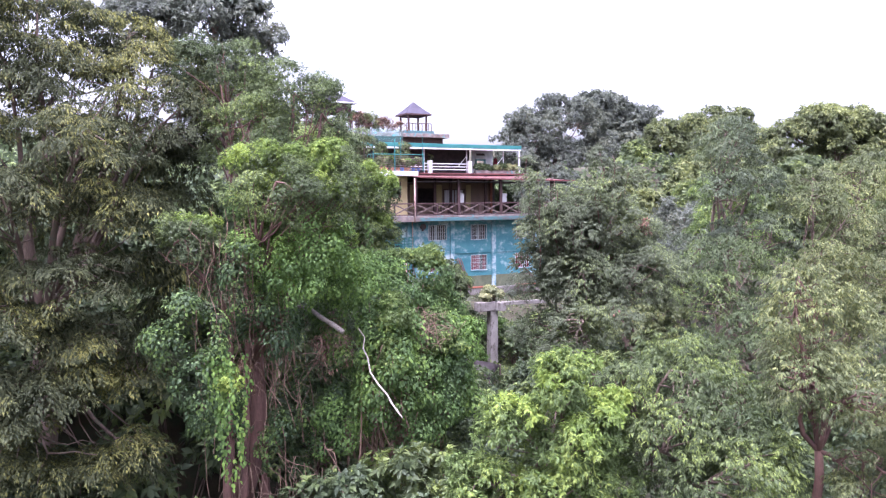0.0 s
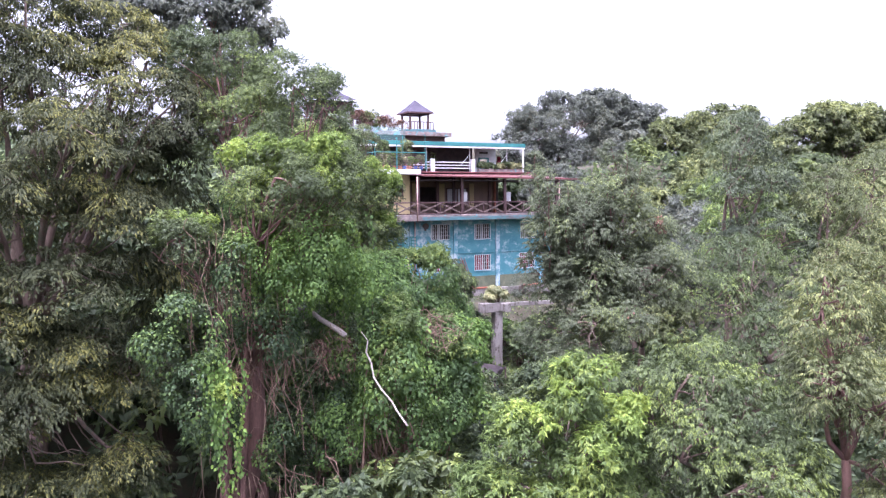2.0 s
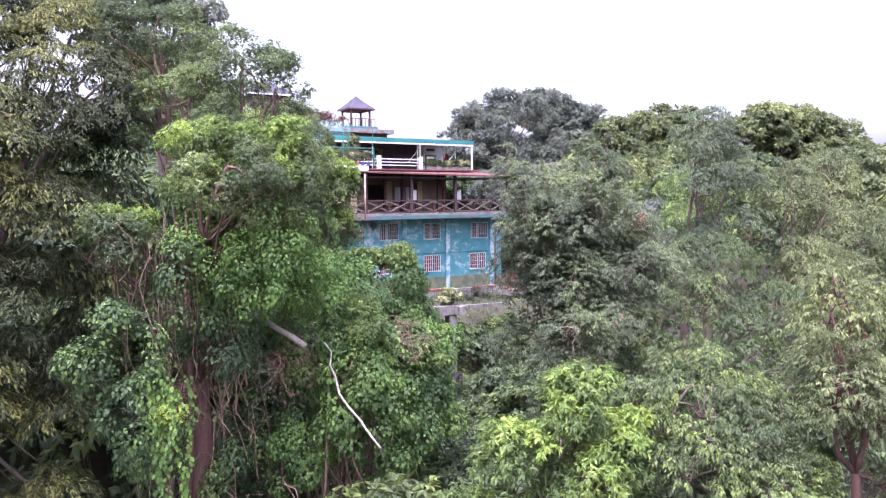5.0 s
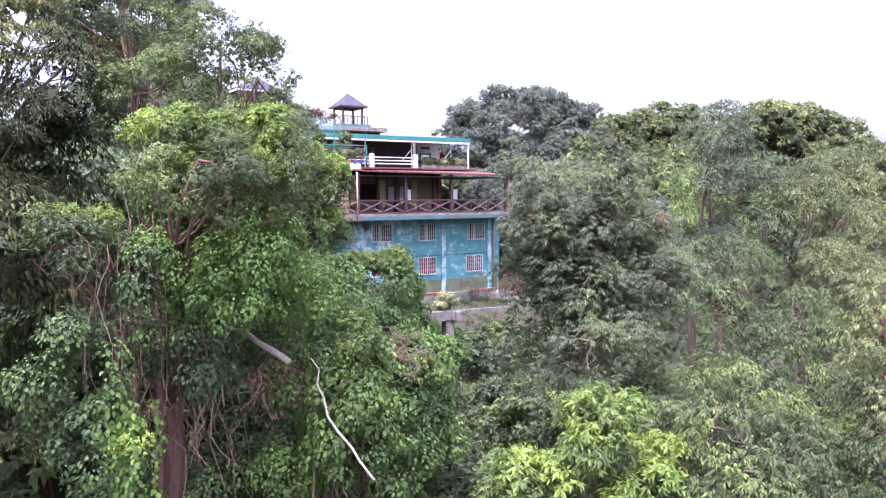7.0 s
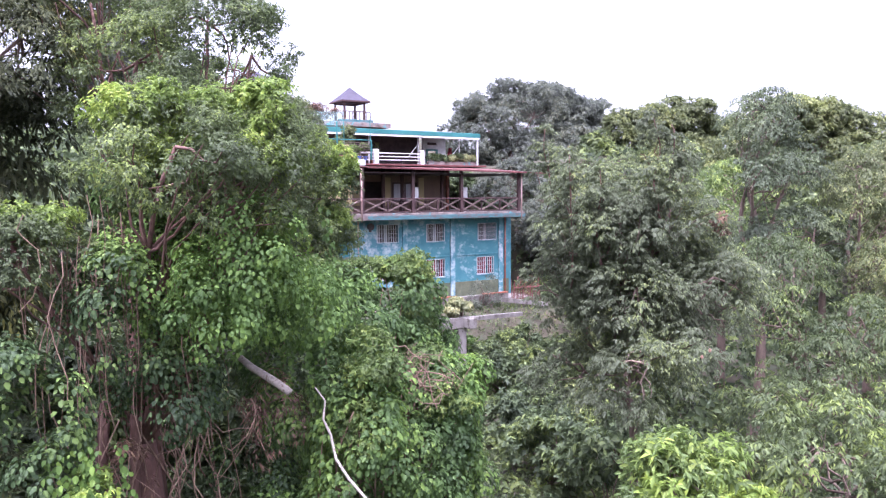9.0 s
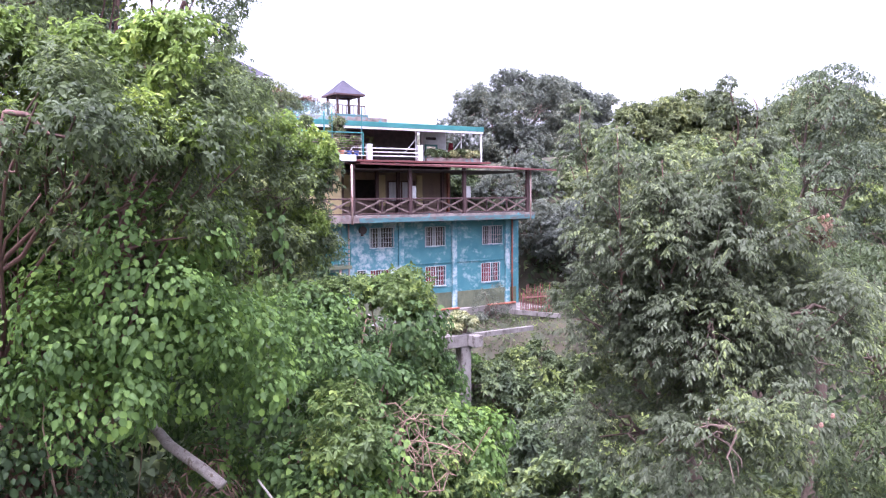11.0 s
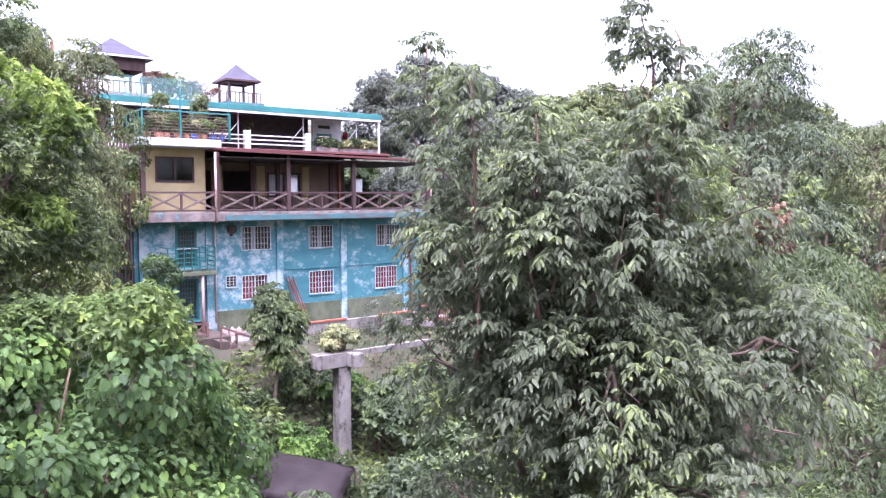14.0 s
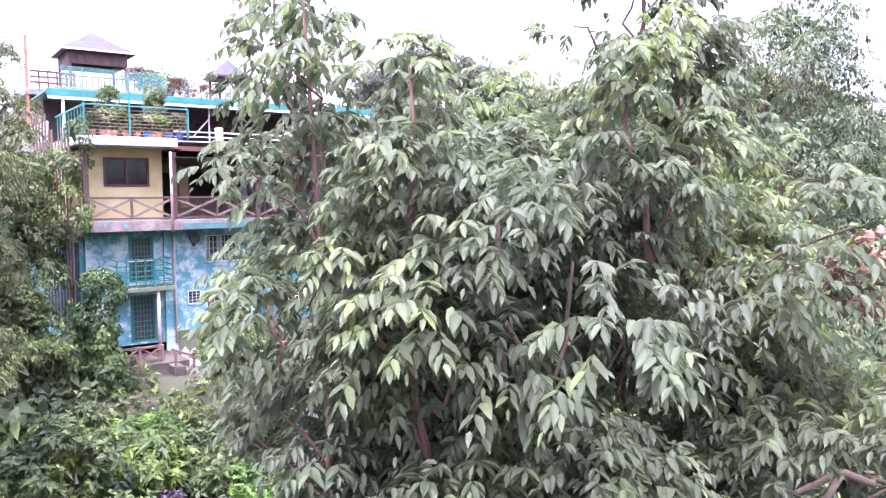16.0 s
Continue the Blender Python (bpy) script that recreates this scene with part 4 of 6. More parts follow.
tree(16, "dense mid-green tree filling the hollow", (28.2, 24.8, ground_at(28.2, 24.8)), 0.28, (28.2, 24.8, 4.2), [
    (28.4, 26.4, 9.0, 1.9, 1.8, 1.4), (29.8, 26.6, 8.6, 1.8, 1.7, 1.5), (26.8, 25.6, 7.4, 1.8, 1.7, 1.5), (27.2, 23.6, 6.2, 1.8, 1.6, 1.4), (29.6, 23.8, 6.6, 1.9, 1.7, 1.6), (31.4, 24.6, 6.0, 1.8, 1.7, 1.7), (28.4, 22.2, 3.8, 2.2, 1.8, 1.8), (25.0, 24.2, 4.8, 1.8, 1.6, 1.6)], LEAF_OLD, BARK, dict(size=0.5, cover=1.6, dense=300, length=0.13, width=0.058, droop=0.6, tilt=0.4), 9, kind=umbrellas)
tree(17, "fresh green tree on the far slope with loose crown", (41.0, 38.6, ground_at(41, 38.6)), 0.3, (41.0, 38.4, 8.0), [
    (40.4, 38.0, 12.2, 2.2, 2.1, 1.9), (42.6, 38.6, 11.6, 2.2, 2.1, 1.8), (38.8, 37.0, 10.2, 1.9, 1.8, 1.6), (41.2, 36.6, 9.2, 2.2, 2.0, 1.8), (37.4, 36.0, 7.4, 2.2, 2.0, 2.0), (43.4, 36.4, 8.4, 2.2, 2.0, 2.0)], LEAF_BRIGHT, BARK, dict(size=0.6, cover=1.6, dense=190, length=0.17, width=0.075, droop=0.6, tilt=0.4), 8, kind=umbrellas)
tree(18, "broad light-green tree at the edge of the slope", (45.0, 31.6, ground_at(45, 31.6)), 0.3, (45.0, 31.4, 8.0), [
    (44.2, 31.0, 12.8, 2.4, 2.2, 1.9), (46.6, 32.0, 13.2, 2.2, 2.2, 1.8), (42.6, 29.8, 10.2, 2.0, 1.9, 1.8), (45.2, 29.4, 9.0, 2.4, 2.0, 2.0), (47.8, 30.2, 9.6, 2.2, 2.0, 2.0), (42.0, 28.4, 6.6, 2.2, 2.0, 2.0)], LEAF_LIGHT, BARK, dict(size=0.6, cover=1.6, dense=190, length=0.17, width=0.075, droop=0.6, tilt=0.4), 8, kind=umbrellas)

# far trees that stand against the sky
FARL = dict(size=1.1, cover=1.2, dense=6, k=7, length=0.48, width=0.22, droop=0.5)
# the two dark trees below have distance haze mixed into the leaf colour
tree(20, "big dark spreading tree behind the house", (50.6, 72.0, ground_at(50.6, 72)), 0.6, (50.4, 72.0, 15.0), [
    (51.6, 72.0, 20.4, 4.2, 4.0, 3.4), (47.2, 71.4, 18.6, 3.6, 3.6, 3.4), (54.6, 72.0, 20.4, 3.2, 3.2, 2.8), (44.6, 71.0, 16.6, 2.8, 2.8, 2.6), (56.4, 71.4, 17.2, 2.6, 2.6, 2.4), (49.6, 70.0, 14.6, 4.6, 3.4, 3.6), (54.4, 70.0, 14.6, 3.4, 3.0, 3.0), (46.0, 69.0, 12.6, 3.6, 3.0, 3.0)], LEAF_HAZE_GREY, BARK, dict(FARL, size=0.8, dense=11, length=0.27, width=0.12, under=0.6), 10)
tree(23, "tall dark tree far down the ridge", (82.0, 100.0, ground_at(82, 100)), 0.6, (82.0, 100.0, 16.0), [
    (80.0, 101.0, 25.6, 4.6, 4.6, 3.4), (86.0, 100.0, 24.0, 4.2, 4.2, 3.2), (82.0, 99.0, 20.0, 6.0, 5.0, 4.0)], LEAF_HAZE_GREY, BARK, dict(FARL, dense=3.5, length=0.7, width=0.34), 6)
tree(21, "far light-green feathery tree on the ridge", (72.0, 70.0, ground_at(72, 70)), 0.5, (72.0, 70.0, 15.0), [
    (65.6, 70.0, 18.2, 2.8, 2.6, 2.2), (71.0, 70.0, 19.6, 3.4, 3.2, 2.4), (74.6, 69.6, 20.2, 3.0, 3.0, 2.6), (77.4, 70.0, 18.6, 2.8, 2.8, 2.4), (68.4, 69.4, 17.2, 2.6, 2.6, 2.2), (73.0, 68.4, 15.6, 5.0, 3.6, 3.4)], LEAF_LIGHT, BARK, FARL, 9)
tree(22, "far flat-topped olive tree on the ridge", (80.0, 58.0, ground_at(80, 58)), 0.5, (80.0, 58.0, 15.0), [
    (74.6, 60.0, 18.4, 2.6, 2.6, 2.0), (78.0, 58.0, 20.0, 3.0, 3.0, 1.6), (82.0, 58.0, 20.4, 3.4, 3.2, 1.6), (86.4, 57.0, 19.4, 3.2, 3.2, 1.6), (80.6, 57.0, 16.6, 4.4, 3.4, 2.6), (85.6, 56.0, 15.6, 3.6, 3.2, 2.6)], LEAF_LIGHT, BARK, FARL, 9)
# undergrowth bank that closes the slope behind the climbers
BANK = dict(size=0.8, cover=1.0, dense=4.5, k=6, length=0.46, width=0.22, droop=0.5)
for k, (x, y, z, r) in enumerate(((-4, 30, 1.5, 2.6), (0.6, 29.5, 1.2, 2.4), (-3.5, 35, 4.5, 3.4), (1, 36, 5.5, 3.2), (5, 35, 5.2, 3.0), (8, 34, 5.0, 2.8), (4.0, 31.2, 3.0, 2.6), (-6, 27, 2.5, 2.8), (5, 41, 10.0, 3.6), (0, 42, 11.0, 4.0), (-6, 40, 10.0, 4.0), (10.5, 40.5, 7.5, 3.2), (-8, 33, 8.0, 3.6))):
    lob = [(x, y, z, r, r * 0.9, r * 0.8)] + [(x + r * 0.7 * math.cos(a), y + r * 0.6 * math.sin(a), z + r * 0.3 * math.sin(3 * a), r * 0.6, r * 0.55, r * 0.5) for a in (0.4, 2.4, 3.8, 5.2)]
    shrub(120 + k, "dark leafy thicket on the shaded slope", x, y, lob, LEAF_DARK, BANK, 8, group="slope thickets", name="thicket", category="thicket")
rng_far = random.Random(31)
for k, (x, y, z, r, leaf) in enumerate(((60, 60, 13.5, 4.4, 1), (54, 52, 11.5, 4.0, 0), (66, 52, 13.5, 4.6, 0), (62, 42, 11.5, 4.4, 1), (54, 40, 10.5, 4.0, 0), (70, 42, 13.0, 4.6, 1), (47, 48, 9.5, 3.8, 0), (50, 60, 12.0, 4.0, 1), (43, 54, 9.5, 3.4, 0),
                                        (78, 48, 14.0, 4.8, 0), (56, 31, 10.0, 4.0, 1), (66, 33, 12.0, 4.4, 0), (40.5, 46, 7.6, 3.2, 1), (64, 72, 15.5, 4.6, 0), (90, 66, 16.5, 5.5, 0), (51, 24, 8.5, 3.8, 0), (44, 22, 6.5, 3.4, 1), (36, 19, 4.2, 3.2, 0), (33, 38, 5.2, 3.0, 1), (37, 43, 6.0, 3.0, 0), (41.5, 57, 9.5, 3.0, 0), (44, 63, 13.0, 3.4, 0), (42.4, 51.5, 6.6, 2.2, 0), (58, 66, 15.0, 4.0, 0), (72, 60, 15.0, 4.6, 1), (84, 52, 15, 4.6, 1), (68, 66, 15.0, 4.0, 0))):
    lob = [(x, y, z, r * 0.75, r * 0.7, r * 0.62)] + [(x + r * 0.62 * math.cos(a), y + r * 0.55 * math.sin(a), z - r * (0.25 + 0.25 * rng_far.random()), r * 0.55, r * 0.5, r * 0.5) for a in (0.4, 1.9, 3.4, 4.3, 5.4)]
    near = x < 49 and y > 37
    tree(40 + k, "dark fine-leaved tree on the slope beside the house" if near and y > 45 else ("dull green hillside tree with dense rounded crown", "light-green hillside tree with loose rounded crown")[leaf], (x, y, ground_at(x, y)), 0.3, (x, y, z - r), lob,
         LEAF_HAZE_GREY if near and y > 45 else (LEAF_MID, LEAF_LIGHT)[leaf], BARK, dict(FARL, size=0.7, dense=9, length=0.27, width=0.12) if near else dict(FARL, size=0.9, dense=3.6, length=0.52, width=0.23), 5, "hillside trees")

# undergrowth
UNDER = dict(size=0.5, cover=1.0, dense=10, k=6, length=0.3, width=0.15, droop=0.4)
rng_u = random.Random(5)
for k, (x, y, z, r, leaf) in enumerate(((9.2, 30.6, 3.6, 1.9, 0), (7.0, 29.6, 2.4, 1.7, 0), (10.6, 22.8, 2.2, 2.0, 1), (8.4, 23.4, 1.6, 1.8, 0), (16.4, 29.6, 1.0, 1.7, 0), (15.4, 25.4, 1.6, 1.7, 0), (14.4, 22.0, 2.6, 1.8, 0), (12.4, 20.4, 2.4, 1.8, 1), (8.6, 19.6, 1.6, 1.9, 0), (6.0, 23.0, 1.2, 1.7, 0),
                                        (3.6, 24.6, 1.0, 1.7, 0), (7.2, 17.0, 1.0, 1.8, 1), (17.8, 33.0, 1.2, 1.7, 0), (19.4, 37.0, 1.2, 1.6, 1), (17.0, 38.6, 2.0, 1.9, 0), (16.0, 34.6, 2.6, 2.0, 1), (19.8, 41.4, 1.9, 1.5, 0), (20.9, 37.4, 0.9, 1.3, 0), (18.2, 44.4, 3.2, 1.8, 0), (13.6, 40.0, 3.6, 2.2, 0), (14.4, 31.8, 4.4, 1.8, 1), (22.6, 46.2, 2.2, 1.3, 0),
                                        (23.2, 45.4, 1.7, 1.2, 1), (28.6, 43.0, 1.6, 1.5, 0), (28.0, 39.4, 1.4, 1.6, 0), (25.6, 38.0, 0.8, 1.5, 0), (31.0, 41.6, 2.4, 1.6, 1), (33.4, 44.0, 1.4, 1.3, 0), (24.0, 34.0, 1.0, 1.8, 0), (27.4, 33.0, 1.6, 2.0, 1), (23.4, 29.6, 1.8, 1.9, 0), (24.0, 20.6, 1.8, 2.0, 0), (30.0, 20.4, 2.2, 2.2, 0), (22.6, 18.2, 1.6, 1.9, 0))):
    lob = [(x, y, z, r, r * 0.9, r * 0.75)] + [(x + r * 0.7 * math.cos(a), y + r * 0.7 * math.sin(a), z - r * 0.35 * rng_u.random(), r * 0.55, r * 0.55, r * 0.5) for a in (0.8, 2.6, 4.4)]
    shrub(80 + k, ("dark green undergrowth shrub on the ravine floor", "bright green undergrowth shrub on the ravine floor")[leaf], x, y, lob, (LEAF_DARK, LEAF_MID)[leaf], UNDER, 6, group="undergrowth")


# ---------------- house ----------------
FY, VY = 54.2, 52.55
house = thing("house", 29.0, 58.0, 4.3, "three-storey hillside house with peeling blue walls and a timber veranda", "house")
UP = [(26.1, 27.7, 8.46, 9.64), (29.95, 31.4, 8.42, 9.6), (34.3, 35.9, 8.38, 9.55)]
LOW = [(26.1, 27.5, 5.92, 7.12), (29.95, 31.42, 5.9, 7.12), (34.2, 35.68, 5.9, 7.12)]
SMALL = (25.25, 25.8, 6.6, 7.16)
DOORS = [(22.75, 23.8, 7.75, 9.7), (22.75, 23.85, 5.1, 7.15)]
part("wall", wall_with_holes(bmn(), 28.18, 37.1, 5.42, 10.0, FY, FY + 0.2, UP[1:] + LOW[1:]), BLUE, house, "turquoise blue wall with peeling white patches")
part("wall", wall_with_holes(bmn(), 24.6, 28.18, 5.42, 10.0, FY, FY + 0.2, UP[:1] + LOW[:1] + [SMALL]), BLUE_WORN, house, "blue wall with large flaked white patches")
part("wall", wall_with_holes(bmn(), 21.0, 24.6, 5.0, 10.0, FY, FY + 0.2, DOORS), BLUE_WORN, house, "worn pale blue wall with flaking paint")
part("plinth", one_box(24.6, 37.08, FY - 0.02, FY + 0.2, 3.9, 5.415), MOSS, house, "mossy olive-green wall base")
for x0, x1, y0, y1 in ((37.1, 37.3, FY + 0.004, 68), (20.8, 21.0, FY + 0.004, 68)):
    part("wall", one_box(x0, x1, y0, y1, 3.9, 10.0), BLUE, house)
part("floor_slab", one_box(21.0, 37.1, FY + 0.2, 68, 7.35, 7.55), CONCRETE, house)
part("inner_wall", one_box(21.0, 37.1, FY + 3.2, FY + 3.35, 4.0, 10.0), WOOD_AND_SHADE, house, "dark interior wall")
for x0, x1 in ((21.0, 21.7), (24.2, 24.7), (28.0, 28.36), (31.88, 32.24), (36.1, 36.45)):
    part("pilaster", one_box(x0, x1, FY - 0.14, FY - 0.003, 4.2, 9.99), BLUE_WORN, house)
for x0, x1 in ((28.4, 31.86), (32.26, 36.08)):
    part("ledge", one_box(x0, x1, FY - 0.09, FY - 0.002, 7.3, 7.36), BLUE, house)


def grille_window(hole, cloth, pale):
    x0, x1, z0, z1 = hole
    win = part("window", wall_with_holes(bmn(), x0 - 0.02, x1 + 0.02, z0 - 0.02, z1 + 0.02, FY - 0.03, FY - 0.003, [(x0 + 0.014, x1 - 0.014, z0 + 0.014, z1 - 0.014)]), WHITE, house, "white steel window with grille")
    part("sill", one_box(x0 - 0.06, x1 + 0.06, FY - 0.09, FY - 0.004, z0 - 0.08, z0 - 0.023), BLUE_WORN, win)
    n = max(2, int((x1 - x0) / 0.17))
    for i in range(1, n):
        x = x0 + (x1 - x0) * i / n
        w = 0.03 if n % 2 or i != n // 2 else 0.06
        part("grille_bar", one_box(x - w / 2, x + w / 2, FY - 0.03, FY + 0.0, z0 + 0.04, z1 - 0.04, bevel=0.004), WHITE, win)
    for j in (1, 2, 3):
        z = z0 + (z1 - z0) * j / 4
        part("grille_rail", one_box(x0 + 0.04, x1 - 0.04, FY - 0.02, FY + 0.012, z - 0.009, z + 0.009, bevel=0.003), WHITE, win)
    pane = part("pane", one_box(x0 + 0.04, x1 - 0.04, FY + 0.1, FY + 0.106, z0 + 0.04, z1 - 0.04, bevel=0), GLASS, win)
    pane.visible_shadow = False
    if cloth:
        spans = ((x0, x0 + 0.2), (x0 + 0.62, x0 + 0.85)) if pale else ((x0, x0 + 0.62 * (x1 - x0)), (x1 - 0.22 * (x1 - x0), x1))
        for a, b in spans:
            bm = bmn()
            cols = []
            for i in range(25):
                t = i / 24
                y = FY + 0.19 + 0.03 * math.sin(t * 30)
                cols.append((bm.verts.new((a + (b - a) * t, y, z0 - 0.03)), bm.verts.new((a + (b - a) * t, y, z1 + 0.03)), bm.verts.new((a + (b - a) * t, y + 0.006, z0 - 0.03)), bm.verts.new((a + (b - a) * t, y + 0.006, z1 + 0.03))))
            for p, q in zip(cols, cols[1:]):
                bm.faces.new((p[0], q[0], q[1], p[1]))
                bm.faces.new((p[3], q[3], q[2], p[2]))
            part("curtain", bm, cloth, win, "red curtain" if cloth is RED_CLOTH else "pale curtain", True)


for h in UP:
    grille_window(h, PALE_CLOTH, True)
for h in LOW:
    grille_window(h, RED_CLOTH, False)
grille_window(SMALL, None, False)

# doors of the small balcony and below it
for k, (x0, x1, z0, z1) in enumerate(DOORS):
    d = part("door", one_box(x0 + 0.03, x1 - 0.03, FY + 0.08, FY + 0.13, z0, z1 - 0.03), WOOD_AND_SHADE, house, "dark door behind a teal steel grille")
    bm = bmn()
    wall_with_holes(bm, x0 + 0.02, x1 - 0.02, z0 + 0.001, z1 - 0.02, FY + 0.0, FY + 0.05, [(x0 + 0.1, x1 - 0.1, z0 + 0.08, z1 - 0.1)])
    part("frame", bm, TEAL_BRIGHT, d)
    for i in range(1, 8):
        x = x0 + (x1 - x0) * i / 8
        part("grille_bar", one_box(x - 0.012, x + 0.012, FY + 0.01, FY + 0.035, z0 + 0.05, z1 - 0.08, bevel=0.003), TEAL_BRIGHT, d)
    for j in range(1, 9):
        z = z0 + (z1 - z0) * j / 9
        part("grille_rail", one_box(x0 + 0.08, x1 - 0.08, FY + 0.0, FY + 0.025, z - 0.012, z + 0.012, bevel=0.003), TEAL_BRIGHT, d)
part("transom", one_box(22.7, 23.85, FY - 0.06, FY - 0.003, 8.62, 8.72), WHITE, house)
part("balcony_slab", one_box(21.9, 24.3, FY - 1.3, FY - 0.16, 7.42, 7.62, bevel=0.02), MOSS, house, "stained concrete balcony slab with moss")
bm = bmn()
for z in (7.85, 8.08, 8.3, 8.53, 8.78):
    box(bm, 21.95, 24.25, FY - 1.26, FY - 1.22, z - 0.02, z + 0.02)
    box(bm, 24.21, 24.25, FY - 1.22, FY - 0.16, z - 0.02, z + 0.02)
    box(bm, 21.95, 21.99, FY - 1.22, FY - 0.16, z - 0.02, z + 0.02)
rail = part("balcony_railing", bm, TEAL_BRIGHT, house, "teal steel pipe railing")
for i in range(7):
    x = 21.97 + i * 2.26 / 6
    part("upright", one_box(x - 0.02, x + 0.02, FY - 1.275, FY - 1.2, 7.62, 8.8, bevel=0.005), TEAL_BRIGHT, rail)
part("prop", tube(bmn(), [(23.62, FY - 1.15, 4.6), (23.62, FY - 1.15, 7.42)], 0.07, 8), PIPE, house, "pinkish steel prop", True)

# drain pipes
for x, y, z0, z1, mat, r in ((24.62, FY - 0.22, 4.9, 9.99, PIPE, 0.05), (24.12, VY - 0.14, 9.95, 13.3, PIPE, 0.055), (36.68, FY - 0.1, 4.35, 9.99, RUST, 0.06), (36.42, FY - 0.07, 5.0, 9.99, RUST, 0.03), (36.95, VY - 0.06, 9.9, 13.15, PIPE, 0.05)):
    part("drain_pipe", tube(bmn(), [(x, y, z0), (x, y, z1)], r, 8), mat, house, "faded red drain pipe", True)

# veranda deck
part("deck_slab", one_box(20.7, 37.3, VY, 66.0, 10.0, 10.45, bevel=0.02), CONCRETE_DARK, house, "stained concrete deck edge with old teal paint")
part("deck_edge", one_box(24.6, 37.32, VY - 0.04, VY - 0.003, 10.02, 10.3, bevel=0.012), TEAL, house, "weathered teal painted band")
POSTS = [20.85, 24.3, 28.02, 31.87, 36.84]
for x in POSTS:
    part("veranda_post", one_box(x - 0.11, x + 0.11, VY + 0.04, VY + 0.26, 10.45, 13.3, bevel=0.02), WOOD, house, "dark timber post")
vr = part("veranda_railing", one_box(POSTS[0], POSTS[-1], VY + 0.1, VY + 0.2, 11.34, 11.43), WOOD, house, "dark timber railing with crossed braces")
part("bottom_rail", one_box(POSTS[0], POSTS[-1], VY + 0.11, VY + 0.19, 10.5, 10.57), WOOD, vr)
for a, b, n in zip(POSTS, POSTS[1:], (2, 2, 2, 3)):
    for i in range(n):
        x0, x1 = a + 0.11 + (b - a - 0.22) * i / n, a + 0.11 + (b - a - 0.22) * (i + 1) / n
        if i:
            part("baluster", one_box(x0 - 0.045, x0 + 0.045, VY + 0.1, VY + 0.2, 10.57, 11.34), WOOD, vr)
        for p, q, dy in (((x0, 10.58), (x1, 11.33), 0.115), ((x0, 11.33), (x1, 10.58), 0.185)):
            part("brace", bar(bmn(), (p[0], VY + dy, p[1]), (q[0], VY + dy, q[1]), 0.06, 0.09), WOOD_OLD, vr)

# yellow room on the veranda, and the back wall
part("wall", wall_with_holes(bmn(), 20.9, 24.2, 10.45, 13.5, FY - 0.25, FY - 0.1, [(21.85, 23.6, 11.92, 13.04)]), CREAM, house, "cream-yellow room wall")
part("wall", one_box(24.05, 24.2, FY - 0.097, 60.0, 10.45, 13.4), CREAM, house)
part("wall", one_box(20.9, 21.05, FY - 0.097, 60.0, 10.45, 13.4), CREAM, house)
w = part("window", wall_with_holes(bmn(), 21.8, 23.65, 11.86, 13.09, FY - 0.29, FY - 0.253, [(21.9, 22.68, 11.96, 12.99), (22.76, 23.55, 11.96, 12.99)]), WOOD, house, "brown framed sliding window")
for x0, x1 in ((21.9, 22.68), (22.76, 23.55)):
    part("pane", one_box(x0, x1, FY - 0.2, FY - 0.19, 11.96, 12.99, bevel=0), GLASS, w)
part("inner_wall", one_box(21.06, 24.04, 57.0, 57.1, 10.46, 13.4), WOOD_AND_SHADE, house)
BW = 57.6
part("back_wall", wall_with_holes(bmn(), 24.2, 33.8, 10.45, 13.6, BW, BW + 0.15, [(24.9, 25.9, 10.45, 12.6), (26.6, 28.4, 11.4, 12.6), (29.2, 31.2, 11.2, 12.5)]), WOOD_PANEL, house, "brown panelled veranda back wall")
for x0, x1 in ((31.35, 31.8), (28.5, 29.0), (26.05, 26.5)):
    part("panel", one_box(x0, x1, BW - 0.05, BW - 0.003, 10.9, 12.9), CREAM, house, "cream panel")
w = part("window", wall_with_holes(bmn(), 29.15, 31.25, 11.15, 12.55, BW - 0.05, BW - 0.004, [(29.25, 30.15, 11.25, 12.45), (30.25, 31.15, 11.25, 12.45)]), WOOD, house, "wide veranda window with white curtain")
part("curtain", one_box(29.25, 31.15, BW + 0.18, BW + 0.2, 11.25, 12.45, bevel=0), PALE_CLOTH, w)
# added dark sheets: shade deep in the veranda, hiding the bright slope behind
part("rear_shade_wall", one_box(33.8, 35.4, 59.6, 59.7, 10.45, 13.6), WOOD_AND_SHADE, house)
part("rear_shade_wall", one_box(24.2, 33.8, 62.0, 62.15, 10.45, 13.6), WOOD_AND_SHADE, house)
for x in (27.4, 28.9, 32.2):
    part("inner_post", one_box(x - 0.1, x + 0.1, 55.6, 55.8, 10.45, 13.6), WOOD, house)
part("inner_post", one_box(33.7, 33.85, BW - 0.25, BW - 0.06, 10.45, 13.6), RUST, house, "reddish post")

# veranda roof and slab over the yellow room
bm = bmn()
v = [bm.verts.new(p) for p in ((24.5, 52.0, 13.34), (38.6, 52.0, 13.12), (38.6, 60.0, 13.72), (24.5, 60.0, 13.72), (24.5, 52.0, 13.39), (38.6, 52.0, 13.17), (38.6, 60.0, 13.78), (24.5, 60.0, 13.78))]
for q in ((3, 2, 1, 0), (4, 5, 6, 7), (0, 1, 5, 4), (1, 2, 6, 5), (2, 3, 7, 6), (3, 0, 4, 7)):
    bm.faces.new([v[i] for i in q])
part("veranda_roof", bm, REDMETAL, house, "red-brown sheet metal roof")
part("gutter", bar(bmn(), (24.45, 51.96, 13.38), (38.65, 51.96, 13.16), 0.08, 0.1), REDMETAL, house, "red-brown roof gutter")
